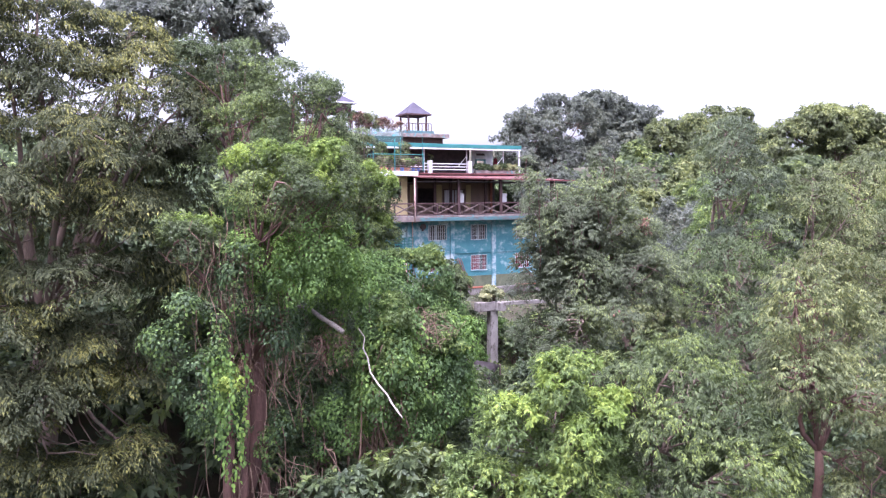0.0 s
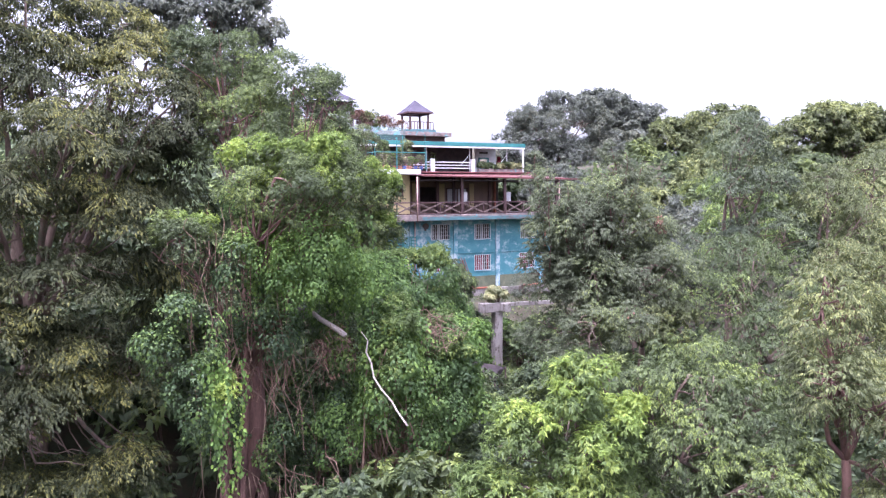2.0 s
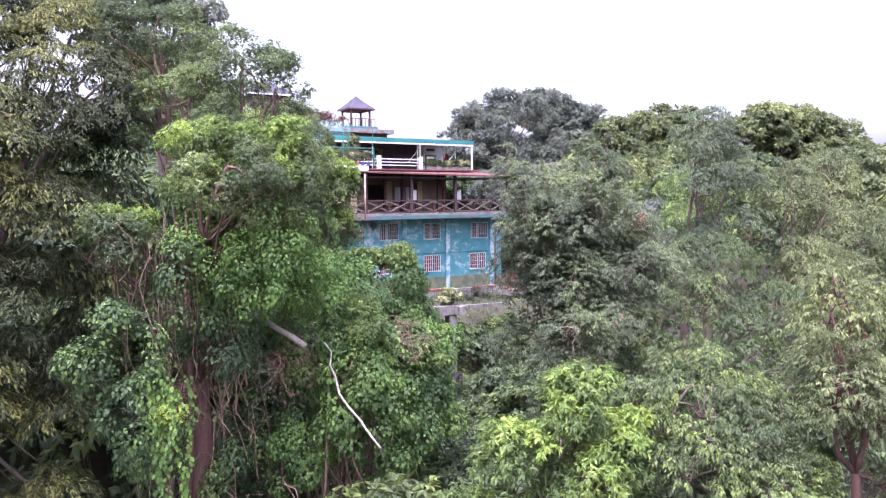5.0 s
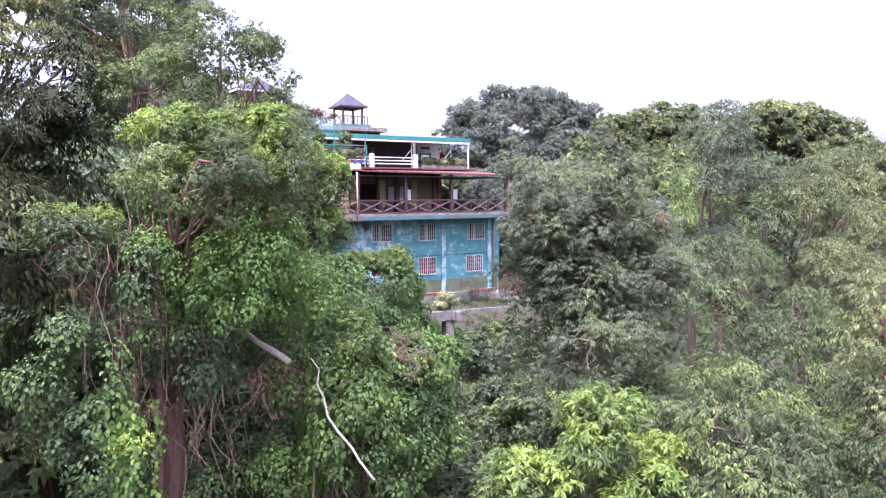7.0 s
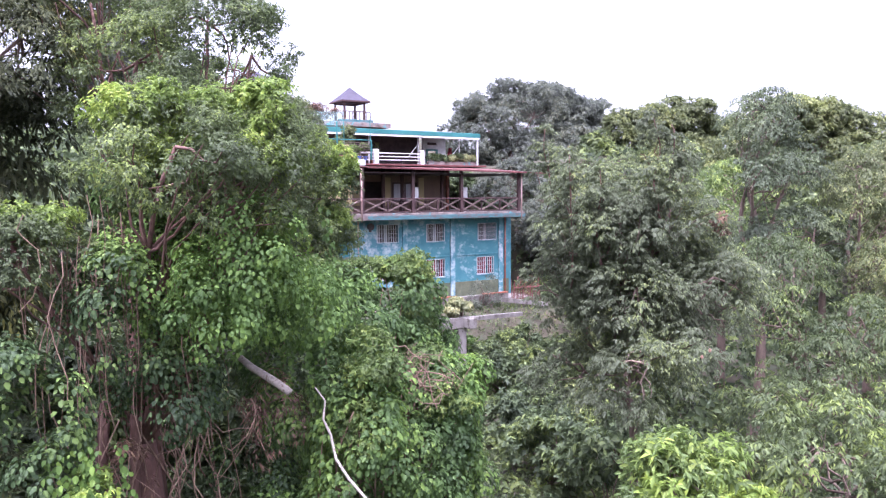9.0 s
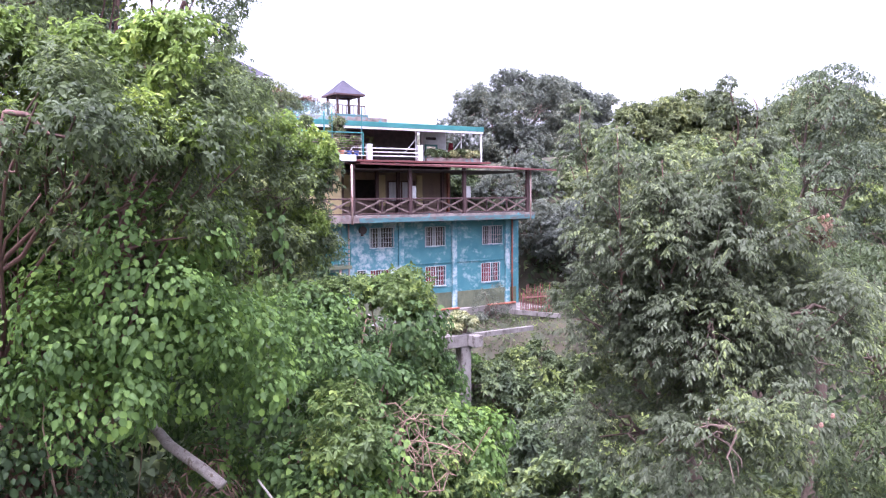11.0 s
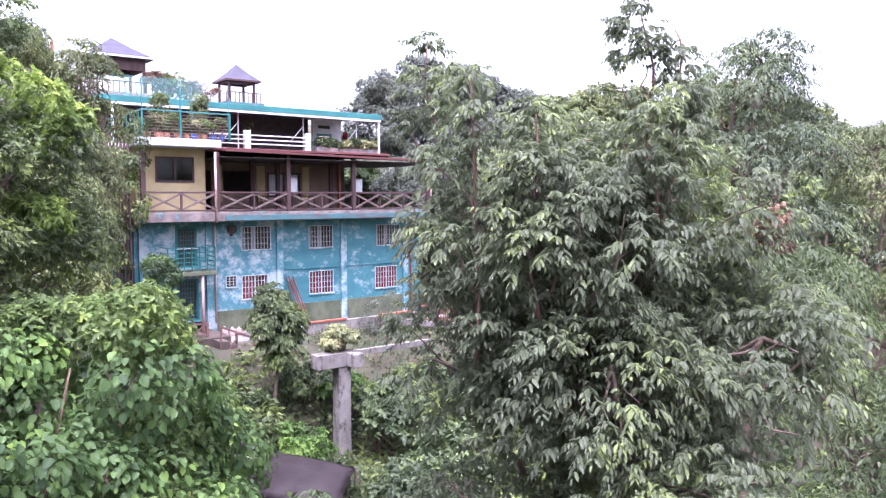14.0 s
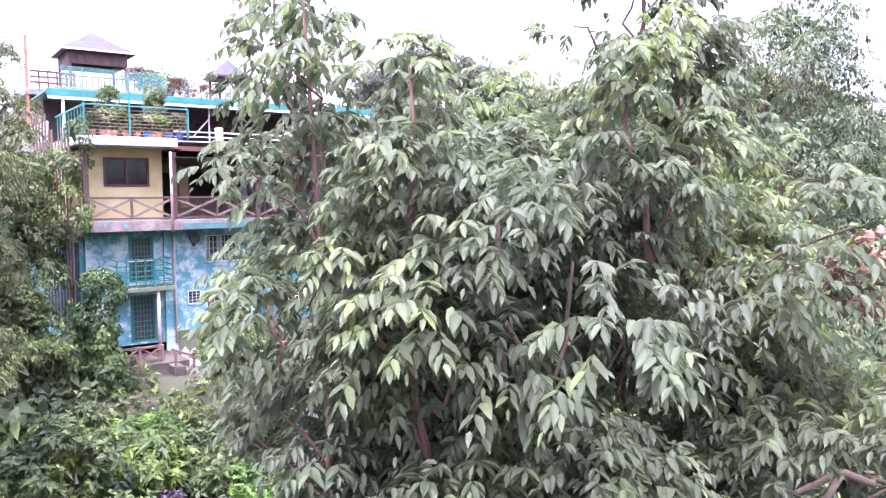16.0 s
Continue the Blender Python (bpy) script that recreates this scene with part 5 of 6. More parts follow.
part("soffit", one_box(24.3, 38.0, 52.06, 60, 13.06, 13.08, bevel=0), WOOD_AND_SHADE, house)
part("roof_slab", one_box(20.6, 24.45, VY - 0.1, 60.0, 13.5, 13.86, bevel=0.02), WHITE, house, "white-edged concrete roof slab")

# roof terrace
part("terrace_floor", one_box(21.0, 38.0, 58.3, 68.0, 13.79, 13.92), REDMETAL, house)
TY = 59.2
part("terrace_roof", one_box(20.7, 37.8, TY - 0.2, 64.4, 16.4, 16.46, bevel=0), TEAL_BRIGHT, house, "teal metal canopy roof")
part("fascia", one_box(20.6, 37.85, TY - 0.28, TY - 0.203, 16.12, 16.44), TEAL_BRIGHT, house, "teal fascia")
part("trim", one_box(20.65, 37.8, TY - 0.26, TY - 0.2, 15.97, 16.117), WHITE, house, "white trim beam")
for x in (21.3, 37.68):
    part("terrace_post", one_box(x - 0.06, x + 0.06, TY - 0.2, TY - 0.08, 13.92, 15.97), WHITE, house, "white post")
for x in (28.4, 32.6, 36.4):
    part("terrace_post", one_box(x - 0.035, x + 0.035, TY + 0.5, TY + 0.57, 13.92, 16.4), WHITE, house, "thin white post")
    part("brace", bar(bmn(), (x - 0.9, TY + 0.53, 14.5), (x, TY + 0.53, 15.5), 0.05), WHITE, house)
for x in (28.75, 32.65):
    part("gate_post", one_box(x - 0.17, x + 0.17, TY - 0.06, TY + 0.28, 13.92, 15.02), WHITE, house, "white masonry gate post")
for z in (14.25, 14.5, 14.75):
    part("terrace_rail", one_box(28.92, 32.48, TY + 0.08, TY + 0.14, z - 0.04, z + 0.04), WHITE, house, "white rail")
    part("terrace_rail", one_box(26.4, 28.58, TY + 0.08, TY + 0.14, z - 0.03, z + 0.03), WHITE, house)
# added dark sheet, its colour gives the shade under the canopy
part("terrace_shade_wall", one_box(21.2, 35.0, 63.6, 63.8, 13.92, 16.39), WOOD_AND_SHADE, house, "added dark sheet standing in for the shade under the canopy")
part("terrace_room", wall_with_holes(bmn(), 35.0, 37.2, 13.92, 16.38, 63.0, 63.2, [(35.4, 36.3, 14.4, 15.3)]), WHITE, house, "white room wall with a small window")
part("terrace_room_window", wall_with_holes(bmn(), 35.3, 36.4, 14.3, 15.4, 62.93, 62.996, [(35.45, 36.25, 14.45, 15.25)]), TEAL_BRIGHT, house, "teal window frame")
part("terrace_room_vent", one_box(35.4, 36.3, 62.96, 62.997, 15.75, 15.95), WOOD_AND_SHADE, house)
part("planter", one_box(33.2, 37.7, TY - 0.1, TY + 0.3, 13.92, 14.2), CONCRETE_DARK, house, "long stained concrete planter")
tr = part("terrace_railing", one_box(20.85, 25.0, VY + 0.06, VY + 0.12, 15.07, 15.13), TEAL_BRIGHT, house, "teal pipe railing with timber slats")
for x in (20.88, 22.6, 24.97):
    part("upright", one_box(x - 0.035, x + 0.035, VY + 0.05, VY + 0.12, 13.86, 15.07 if x != 22.6 else 16.2), TEAL_BRIGHT, tr)
for x in (20.9, 24.94):
    part("upright", one_box(x - 0.022, x + 0.022, VY + 0.16, VY + 0.204, 13.86, 16.5), TEAL_BRIGHT, tr)
part("upright", one_box(23.3, 23.34, VY + 0.6, VY + 0.64, 13.86, 16.4), TEAL_BRIGHT, tr)
part("side_rail", one_box(20.86, 20.92, VY + 0.2, 58.6, 15.07, 15.13), TEAL_BRIGHT, tr)
for j in range(8):
    z = 13.97 + j * 0.135
    part("slat", one_box(20.92, 24.93, VY + 0.125, VY + 0.15, z, z + 0.032, bevel=0.005), WOOD_OLD, tr)
for j in range(9):
    y = VY + 0.6 + j * 0.62
    part("slat", one_box(20.865, 20.9, y, y + 0.05, 13.9, 15.06, bevel=0.005), TEAL_BRIGHT, tr)
net = part("shade_net", one_box(21.2, 26.0, TY - 0.4, TY - 0.39, 16.44, 17.5, bevel=0), NET, house, "see-through green shade net")
wr = part("side_balustrade", one_box(20.45, 20.55, 58.4, 62.5, 14.8, 14.88), WHITE, house, "white balustrade at the side")
for k in range(9):
    part("baluster", one_box(20.46, 20.54, 58.4 + 0.5 * k, 58.5 + 0.5 * k, 13.93, 14.797), WHITE, wr)
part("side_floor", one_box(20.2, 20.98, 58.3, 66.0, 13.6, 13.92), CONCRETE_DARK, house)

# buildings up the hill
def hip_pavilion(x, y, z0, z1, z2, half, posts, label, fascia, edge, drop):
    p = thing("pavilion", x, y, z0, label, "pavilion")
    bm = bmn()
    ring = [bm.verts.new((x + sx * half, y + sy * half, z1)) for sx, sy in ((-1, -1), (1, -1), (1, 1), (-1, 1))]
    low = [bm.verts.new((x + sx * half, y + sy * half, z1 - 0.06)) for sx, sy in ((-1, -1), (1, -1), (1, 1), (-1, 1))]
    mid = [bm.verts.new((x + sx * half * 0.5, y + sy * half * 0.5, z1 + (z2 - z1) * 0.46)) for sx, sy in ((-1, -1), (1, -1), (1, 1), (-1, 1))]
    tip = bm.verts.new((x, y, z2))
    for k in range(4):
        bm.faces.new((ring[k], ring[(k + 1) % 4], mid[(k + 1) % 4], mid[k]))
        bm.faces.new((mid[k], mid[(k + 1) % 4], tip))
        bm.faces.new((low[(k + 1) % 4], ring[(k + 1) % 4], ring[k], low[k])[::-1])
    bm.faces.new(low[::-1])
    roof = part("roof", bm, TILE_ROOF, p, "purple-grey hipped roof")
    bm = bmn()
    for a, b in (((-1, -1), (1, -1)), ((1, -1), (1, 1)), ((1, 1), (-1, 1)), ((-1, 1), (-1, -1))):
        bar(bm, (x + a[0] * half * 1.01, y + a[1] * half * 1.01, z1 - 0.1), (x + b[0] * half * 1.01, y + b[1] * half * 1.01, z1 - 0.08), 0.05, 0.15)
    part("fascia", bm, fascia, roof)
    bm = bmn()
    for a, b in (((-1, -1), (1, -1)), ((1, -1), (1, 1)), ((1, 1), (-1, 1)), ((-1, 1), (-1, -1))):
        bar(bm, (x + a[0] * posts, y + a[1] * posts, z1 - 0.1 - drop / 2), (x + b[0] * posts, y + b[1] * posts, z1 - 0.1 - drop / 2), 0.12, drop)
    part("beam", bm, WOOD, p, "dark timber ring beam")
    for sx in (-1, 1):
        for sy in (-1, 1):
            part("post", one_box(x + sx * posts - 0.1, x + sx * posts + 0.1, y + sy * posts - 0.1, y + sy * posts + 0.1, z0, z1 - 0.06), WOOD, p)
    rl = part("railing", one_box(x - posts * 1.4, x + posts * 1.4, y - posts * 1.4, y - posts * 1.4 + 0.08, z0 + 0.85, z0 + 0.95), WOOD, p, "timber railing")
    n = int(posts * 2.8 / 0.4)
    for i in range(n + 1):
        u = x - posts * 1.4 + i * posts * 2.8 / n
        part("baluster", one_box(u - 0.04, u + 0.04, y - posts * 1.4, y - posts * 1.4 + 0.08, z0, z0 + 0.85), WOOD, rl)
    part("deck", one_box(x - posts * 1.6, x + posts * 1.6, y - posts * 1.6, y + posts * 1.6, z0 - 0.5, z0), edge, p, "weathered deck slab")
    return p


hip_pavilion(39.7, 86.5, 19.9, 22.0, 23.6, 1.68, 1.2, "small garden gazebo with hipped roof and timber posts", WOOD, TEAL, 0.2)
hip_pavilion(28.2, 85.0, 19.6, 22.65, 24.4, 2.6, 2.0, "open pavilion with hipped roof and white fascia", WHITE, CONCRETE_DARK, 1.0)
annex = thing("annex", 30.0, 78.0, 14.0, "hilltop annex below the pavilions with teal-edged decks", "building")
part("wall", one_box(23.4, 42.0, 83.0, 92.0, 13.0, 18.9), WOOD, annex, "dark purple-brown timber wall")
part("deck", one_box(23.0, 42.4, 82.0, 92.0, 18.9, 19.35), CONCRETE_DARK, annex, "stained concrete roof deck")
part("corner_post", one_box(23.05, 23.25, 82.1, 82.3, 13.0, 23.1), RUST, annex, "reddish corner post")
for z in (19.75, 20.15, 20.55):
    part("rail", one_box(23.36, 26.4, 82.15, 82.25, z, z + 0.14), WOOD, annex, "dark timber rail")
for i in range(5):
    part("rail_post", one_box(23.9 + 0.6 * i, 24.0 + 0.6 * i, 82.26, 82.34, 19.36, 20.7), WOOD, annex)

# ---------------- in front of the house ----------------
pier = thing("concrete_pier", 26.4, 44.8, 0.2, "unfinished concrete column with a beam stub on top", "pier")
part("column", one_box(26.12, 26.7, 44.5, 45.08, 0.0, 4.1, bevel=0.03), CONCRETE, pier)
part("beam", one_box(25.1, 26.9, 44.45, 45.05, 4.104, 4.72, bevel=0.03), CONCRETE, pier)
part("beam", one_box(26.42, 26.92, 43.8, 44.446, 4.15, 4.72, bevel=0.03), CONCRETE, pier)
part("long_beam", bar(bmn(), (26.92, 45.0, 4.5), (32.6, 47.0, 4.05), 0.22, 0.24), CONCRETE, pier, "rough concrete tie beam")
footing = thing("retaining_wall", 31.5, 51.0, 2.5, "weathered concrete retaining wall in front of the house", "wall", kind="structure")
part("coping", one_box(28.25, 30.5, 51.2, 51.34, 4.81, 4.91), RUST, footing, "red-brown coping pipe")
part("coping", one_box(32.6, 34.75, 51.2, 51.34, 4.81, 4.91), RUST, footing)
part("face", one_box(28.2, 34.8, 51.25, 51.55, 1.0, 4.804), CONCRETE, footing)
part("terrace", one_box(24.4, 37.4, 51.56, 54.16, 1.0, 4.3), CONCRETE, footing)
part("side_terrace", one_box(20.6, 24.39, 51.6, 54.16, 1.0, 4.6), DIRT, footing, "packed earth terrace edge")

sh = thing("tarpaulin_roof", 22.8, 41.2, 0.3, "low lean-to roof of dark brown tarpaulin", "shelter")
bm = bmn()
cor = [Vector(p) for p in ((20.2, 41.4, 1.25), (22.2, 38.0, 1.2), (24.5, 40.6, 1.35), (22.8, 44.0, 1.45))]
g = []
for i in range(13):
    for_row = []
    for j in range(13):
        s, t = i / 12, j / 12
        p = cor[0] * (1 - s) * (1 - t) + cor[1] * s * (1 - t) + cor[2] * s * t + cor[3] * (1 - s) * t
        p.z += 0.35 * math.sin(math.pi * s) * math.sin(math.pi * t) + 0.05 * noise.noise((p.x, p.y, 0))
        for_row.append(bm.verts.new(p))
    g.append(for_row)
for i in range(12):
    for j in range(12):
        bm.faces.new((g[i][j], g[i + 1][j], g[i + 1][j + 1], g[i][j + 1]))
bmesh.ops.solidify(bm, geom=bm.faces[:], thickness=0.02)
part("sheet", bm, TARP, sh, smooth=True)
for c in cor:
    part("pole", tube(bmn(), [(c.x, c.y, ground_at(c.x, c.y) - 0.2), (c.x, c.y, c.z)], 0.05, 7), WOOD_OLD, sh)


# ---------------- ground cover ----------------
def ground_cover(name, label, seed, x0, x1, y0, y1, n, high, length, leaf, skip):
    rng = np.random.default_rng(seed)
    x, y = rng.uniform(x0, x1, n), rng.uniform(y0, y1, n)
    keep = np.array([not skip(a, b) for a, b in zip(x, y)])
    x, y = x[keep], y[keep]
    tall = np.array([max(0.05, high * (0.55 + 0.9 * noise.noise((a * 0.5, b * 0.5, seed)))) for a, b in zip(x, y)])
    z = np.array([ground_at(a, b) for a, b in zip(x, y)]) + tall * rng.uniform(0.05, 1, len(x))
    p = np.stack([x, y, z], 1)
    face = unit(ball(rng, len(p)) * 0.8 + (-0.2, -0.4, 0.9))
    way = unit(ball(rng, len(p)) + (0, -0.3, -0.25))
    s = length * rng.uniform(0.5, 1.4, len(p))
    ob = crown_part(None, leaf, (p, way, face, s, s * 0.5), name)
    return tagged(ob, label, "undergrowth", kind="stuff")


in_house = lambda x, y: 20.2 < x < 37.6 and (y > 51.0 or (x > 27.0 and y > 46.5) or (x > 22.6 and y > 49.6))
ground_cover("undergrowth", "low leafy green undergrowth on the slope", 3, 10, 40, 29, 56, 40000, 1.1, 0.36, LEAF_MID, in_house)
ground_cover("undergrowth", "short green weeds beside the retaining wall", 8, 27.6, 39.6, 45, 52, 4500, 0.25, 0.18, LEAF_MID, lambda x, y: x < 37.6 and y > 51.2)
ground_cover("undergrowth", "dark leafy undergrowth on the ravine floor", 4, -14, 36, -8, 30, 40000, 1.0, 0.42, LEAF_DARK, in_house)
# scrub in the dark leaf colour, standing in for shadow between the crowns
ground_cover("hillside_scrub", "dense green scrub on the far hillside", 5, 34, 92, 14, 82, 36000, 1.7, 0.6, LEAF_DARK, lambda x, y: (x < 39.5 and y > 45) or (x < 62 and y > 64))
ground_cover("hillside_scrub", "dense green scrub up the hill", 6, -14, 20, 36, 84, 26000, 2.2, 0.62, LEAF_DARK, lambda x, y: x > 19.5 and y > 50)

# ---------------- plants near the house ----------------
tree(60, "small dense glossy green tree in front of the house", (24.5, 46.7, ground_at(24.5, 46.7)), 0.09, (24.4, 46.7, 4.4), [
    (24.3, 46.7, 7.0, 0.75, 0.8, 0.75), (24.7, 46.6, 6.2, 1.05, 0.95, 0.8), (23.8, 46.6, 6.0, 0.75, 0.8, 0.75), (24.4, 46.4, 5.3, 0.8, 0.8, 0.6), (25.0, 46.8, 5.5, 0.6, 0.6, 0.55), (24.3, 46.4, 4.5, 0.6, 0.6, 0.5)], LEAF_OLD, BARK, dict(size=0.32, cover=2.6, dense=700, length=0.16, width=0.07, droop=0.6), 8, kind=umbrellas)
rng = np.random.default_rng(61)
ivy = thing("ivy_post", 20.7, 50.5, ground_at(20.7, 50.5), "timber post smothered in ivy beside the house", "ivy")
part("post", tube(bmn(), [(20.7, 50.6, ground_at(20.7, 50.5) - 0.2), (20.7, 50.6, 8.4)], 0.1, 8), WOOD_OLD, ivy)
crown_part(ivy, LEAF_IVY, shingles(rng, [(20.8, 50.5, 7.9, 0.5, 0.6, 0.8), (20.7, 50.4, 6.7, 0.6, 0.7, 1.2), (20.8, 50.4, 5.2, 0.55, 0.7, 1.1), (20.9, 50.3, 3.9, 0.55, 0.7, 0.9)], 0.35, 1.5, 170, 0.15, 0.11), "foliage", "", 0.1, 0.4)
shrub(62, "round yellow-green variegated shrub on the concrete pier", 26.4, 44.9, [(26.4, 44.9, 5.35, 0.62, 0.6, 0.5), (26.0, 44.9, 5.1, 0.4, 0.4, 0.35), (26.8, 44.9, 5.15, 0.4, 0.4, 0.35)], LEAF_YELLOW, dict(size=0.22, cover=1.2, dense=170, k=6, length=0.12, width=0.055, droop=0.5), 9, z=4.72)
shrub(63, "sparse twiggy grey-green bush below the wall", 32.2, 50.6, [(32.2, 50.4, 5.4, 0.9, 0.6, 0.9), (31.7, 50.4, 4.6, 0.7, 0.5, 0.8), (32.7, 50.4, 4.6, 0.7, 0.5, 0.8)], LEAF_HAZE_GREY, dict(size=0.3, cover=0.8, dense=45, k=5, length=0.13, width=0.03, droop=0.1), 26)
flower = shrub(64, "large-leaved shrub with hanging white trumpet flowers", 20.3, 45.8, [(20.3, 45.8, 3.3, 1.5, 1.2, 0.55), (19.2, 45.6, 3.1, 0.9, 0.8, 0.5), (21.4, 45.8, 2.8, 1.0, 0.8, 0.5), (20.4, 45.0, 2.6, 1.4, 1.0, 0.7)], LEAF_BRIGHT, dict(size=0.4, cover=1.2, dense=26, k=7, length=0.34, width=0.13, droop=0.35, spread=(50, 90)), 9)
for x, y, z in ((19.0, 44.7, 2.5), (20.2, 44.6, 2.2), (18.7, 45.0, 2.7), (20.9, 44.6, 2.4)):
    bm = bmn()
    tube(bm, [(x, y, z + 0.3), (x, y - 0.01, z + 0.1), (x, y - 0.02, z - 0.02), (x, y - 0.02, z - 0.06)], (0.015, 0.025, 0.06, 0.085), 8)
    part("flower", bm, WHITE, flower, "white trumpet flower", True)
shrub(65, "purple-leaved shrub beside the tarpaulin roof", 20.8, 43.6, [(20.8, 43.6, 1.5, 0.8, 0.7, 0.6), (21.4, 43.2, 1.3, 0.5, 0.5, 0.5)], LEAF_PURPLE, dict(UNDER, size=0.35, dense=50, length=0.2, width=0.1), 6)
for k, (x, y, z, r, leaf) in enumerate(((22.2, 48.4, 2.9, 0.8, LEAF_DARK), (23.6, 48.0, 2.3, 0.7, LEAF_MID), (25.6, 48.6, 2.6, 0.6, LEAF_DARK), (21.6, 47.2, 3.0, 0.9, LEAF_VINE), (26.0, 47.4, 3.2, 0.9, LEAF_DARK), (27.6, 46.4, 2.6, 0.9, LEAF_VINE), (24.0, 43.8, 1.7, 0.8, LEAF_VINE), (27.8, 44.0, 2.6, 0.8, LEAF_DARK), (30.0, 45.2, 2.8, 0.9, LEAF_MID), (31.4, 45.4, 3.0, 0.8, LEAF_DARK), (19.0, 47.6, 3.6, 1.2, LEAF_DARK), (18.2, 50.4, 5.6, 1.4, LEAF_MID), (17.6, 52.6, 7.4, 1.5, LEAF_MID), (18.6, 54.6, 9.4, 1.3, LEAF_DARK), (18.4, 57.0, 11.4, 1.4, LEAF_MID), (38.6, 67.4, 12.4, 1.8, LEAF_DARK), (41.0, 66.6, 12.6, 1.8, LEAF_DARK), (36.0, 68.4, 12.6, 1.6, LEAF_DARK))):
    shrub(140 + k, "leafy green shrub on the slope below the house", x, y, [(x, y, z, r, r, r * 0.7), (x + 0.5 * r, y - 0.3, z - 0.3 * r, r * 0.7, r * 0.6, r * 0.6), (x - 0.6 * r, y, z - 0.2 * r, r * 0.6, r * 0.6, r * 0.5)], leaf, dict(UNDER, size=0.35, dense=34, length=0.22, width=0.1), 6, group="shrubs below the house")


def frond_plant(seed, x, y, z, n, size, label, leaf):
    rng = np.random.default_rng(seed)
    ob = thing("palm", x, y, z, label, "palm", "young palms")
    part("stem", tube(bmn(), [(x, y, z - 0.3), (x, y, z + 0.35 * size)], 0.07, 7), BARK, ob, smooth=True)
    for i in range(n):
        a = i * 2.4 + rng.uniform(-0.2, 0.2)
        up = rng.uniform(0.5, 1.3)
        t = np.linspace(0, 1, 26)[:, None]
        d = np.array((math.cos(a), math.sin(a), 0))
        mid = np.array((x, y, z + 0.3 * size)) + d * t * size + np.array((0, 0, 1)) * (up * t - 1.05 * t * t) * size
        side = np.array((-math.sin(a), math.cos(a), 0))
        base = np.concatenate([mid[3:], mid[3:]])
        way = unit(np.concatenate([np.tile(side, (23, 1)), np.tile(-side, (23, 1))]) + 0.55 * d + np.array((0, 0, -0.35)) + 0.1 * ball(rng, 46))
        s = size * 0.34 * np.concatenate([1.1 - t[3:, 0] * 0.8] * 2)
        ob_f = link_part("frond", leaves_mesh("frond", base, way, np.tile((0.0, 0, 1), (46, 1)), s, s * 0.13), leaf, ob)
    return ob


for k, (x, y, dz, n, s) in enumerate(((28.6, 38.4, 1.6, 11, 1.6), (30.4, 38.0, 1.4, 10, 1.5), (27.2, 37.0, 0.9, 10, 1.4), (34.7, 46.2, 0.7, 10, 1.3))):
    frond_plant(70 + k, x, y, ground_at(x, y) + dz, n, s, "young palm with yellowish-green drooping fronds", LEAF_LIGHT)

# ---------------- fruit ----------------
bm = bmn()
bmesh.ops.create_uvsphere(bm, u_segments=10, v_segments=7, radius=0.034)
for v in bm.verts:
    v.co.z *= 1.35
    v.co.x *= 0.9 + 0.25 * (v.co.z < 0)
fruit_mesh = bpy.data.meshes.new("fruit")
bm.to_mesh(fruit_mesh)
bm.free()
fruit_mesh.materials.append(FRUIT)
crown_part(big, LEAF_DRY, sprays(np.random.default_rng(9), [(20.1, 22.6, 10.75, 0.3, 0.2, 0.3)], 0.16, 1.0, 90, 5, 0.09, 0.03, 0.6), "dry_twig_leaves", "pale dry leaves round the fruit")
for x, y, z in ((17.25, 20.6, 7.95), (17.1, 20.7, 7.8), (20.0, 22.5, 11.05), (20.16, 22.5, 11.08), (19.94, 22.5, 10.82), (20.1, 22.5, 10.8)):
    f = new("fruit", fruit_mesh)
    f.parent = big
    f.matrix_parent_inverse = Matrix.Translation(-big.location)
    f.location = (x, y, z)

# ---------------- yard things ----------------
def cross_fence(name, a, b, n, z0, z1, label):
    ob = thing(name, *((a[0] + b[0]) / 2, (a[1] + b[1]) / 2, z0), label, "fence")
    a, b = Vector((*a, 0)), Vector((*b, 0))
    for k in range(n + 1):
        p = a.lerp(b, k / n)
        part("post", one_box(p.x - 0.06, p.x + 0.06, p.y - 0.06, p.y + 0.06, z0 - 0.2, z1 + 0.05), WOOD_RED, ob)
    part("top_rail", bar(bmn(), (a.x, a.y, z1), (b.x, b.y, z1), 0.09), WOOD_RED, ob)
    part("bottom_rail", bar(bmn(), (a.x, a.y, z0 + 0.1), (b.x, b.y, z0 + 0.1), 0.08), WOOD_RED, ob)
    for k in range(n):
        p, q = a.lerp(b, k / n), a.lerp(b, (k + 1) / n)
        part("brace", bar(bmn(), (p.x, p.y - 0.03, z0 + 0.1), (q.x, q.y - 0.03, z1), 0.05, 0.07), WOOD_RED, ob)
        part("brace", bar(bmn(), (p.x, p.y + 0.03, z1), (q.x, q.y + 0.03, z0 + 0.1), 0.05, 0.07), WOOD_RED, ob)
    return ob


cross_fence("timber_fence", (20.7, 52.0), (23.4, 52.0), 3, 4.6, 5.25, "reddish weathered timber fence with crossed braces below the balcony")
st = thing("garden_stair", 24.6, 51.0, 3.6, "rough earth garden stair with a crooked reddish timber handrail", "stair")
for k in range(7):
    x = 23.5 + k * 0.34
    part("step", one_box(x, x + 0.42, 50.6, 51.55, 2.4, 4.55 - k * 0.18), DIRT, st)
part("handrail", bar(bmn(), (23.4, 50.7, 5.3), (25.9, 50.5, 4.2), 0.08, 0.1), WOOD_RED, st)
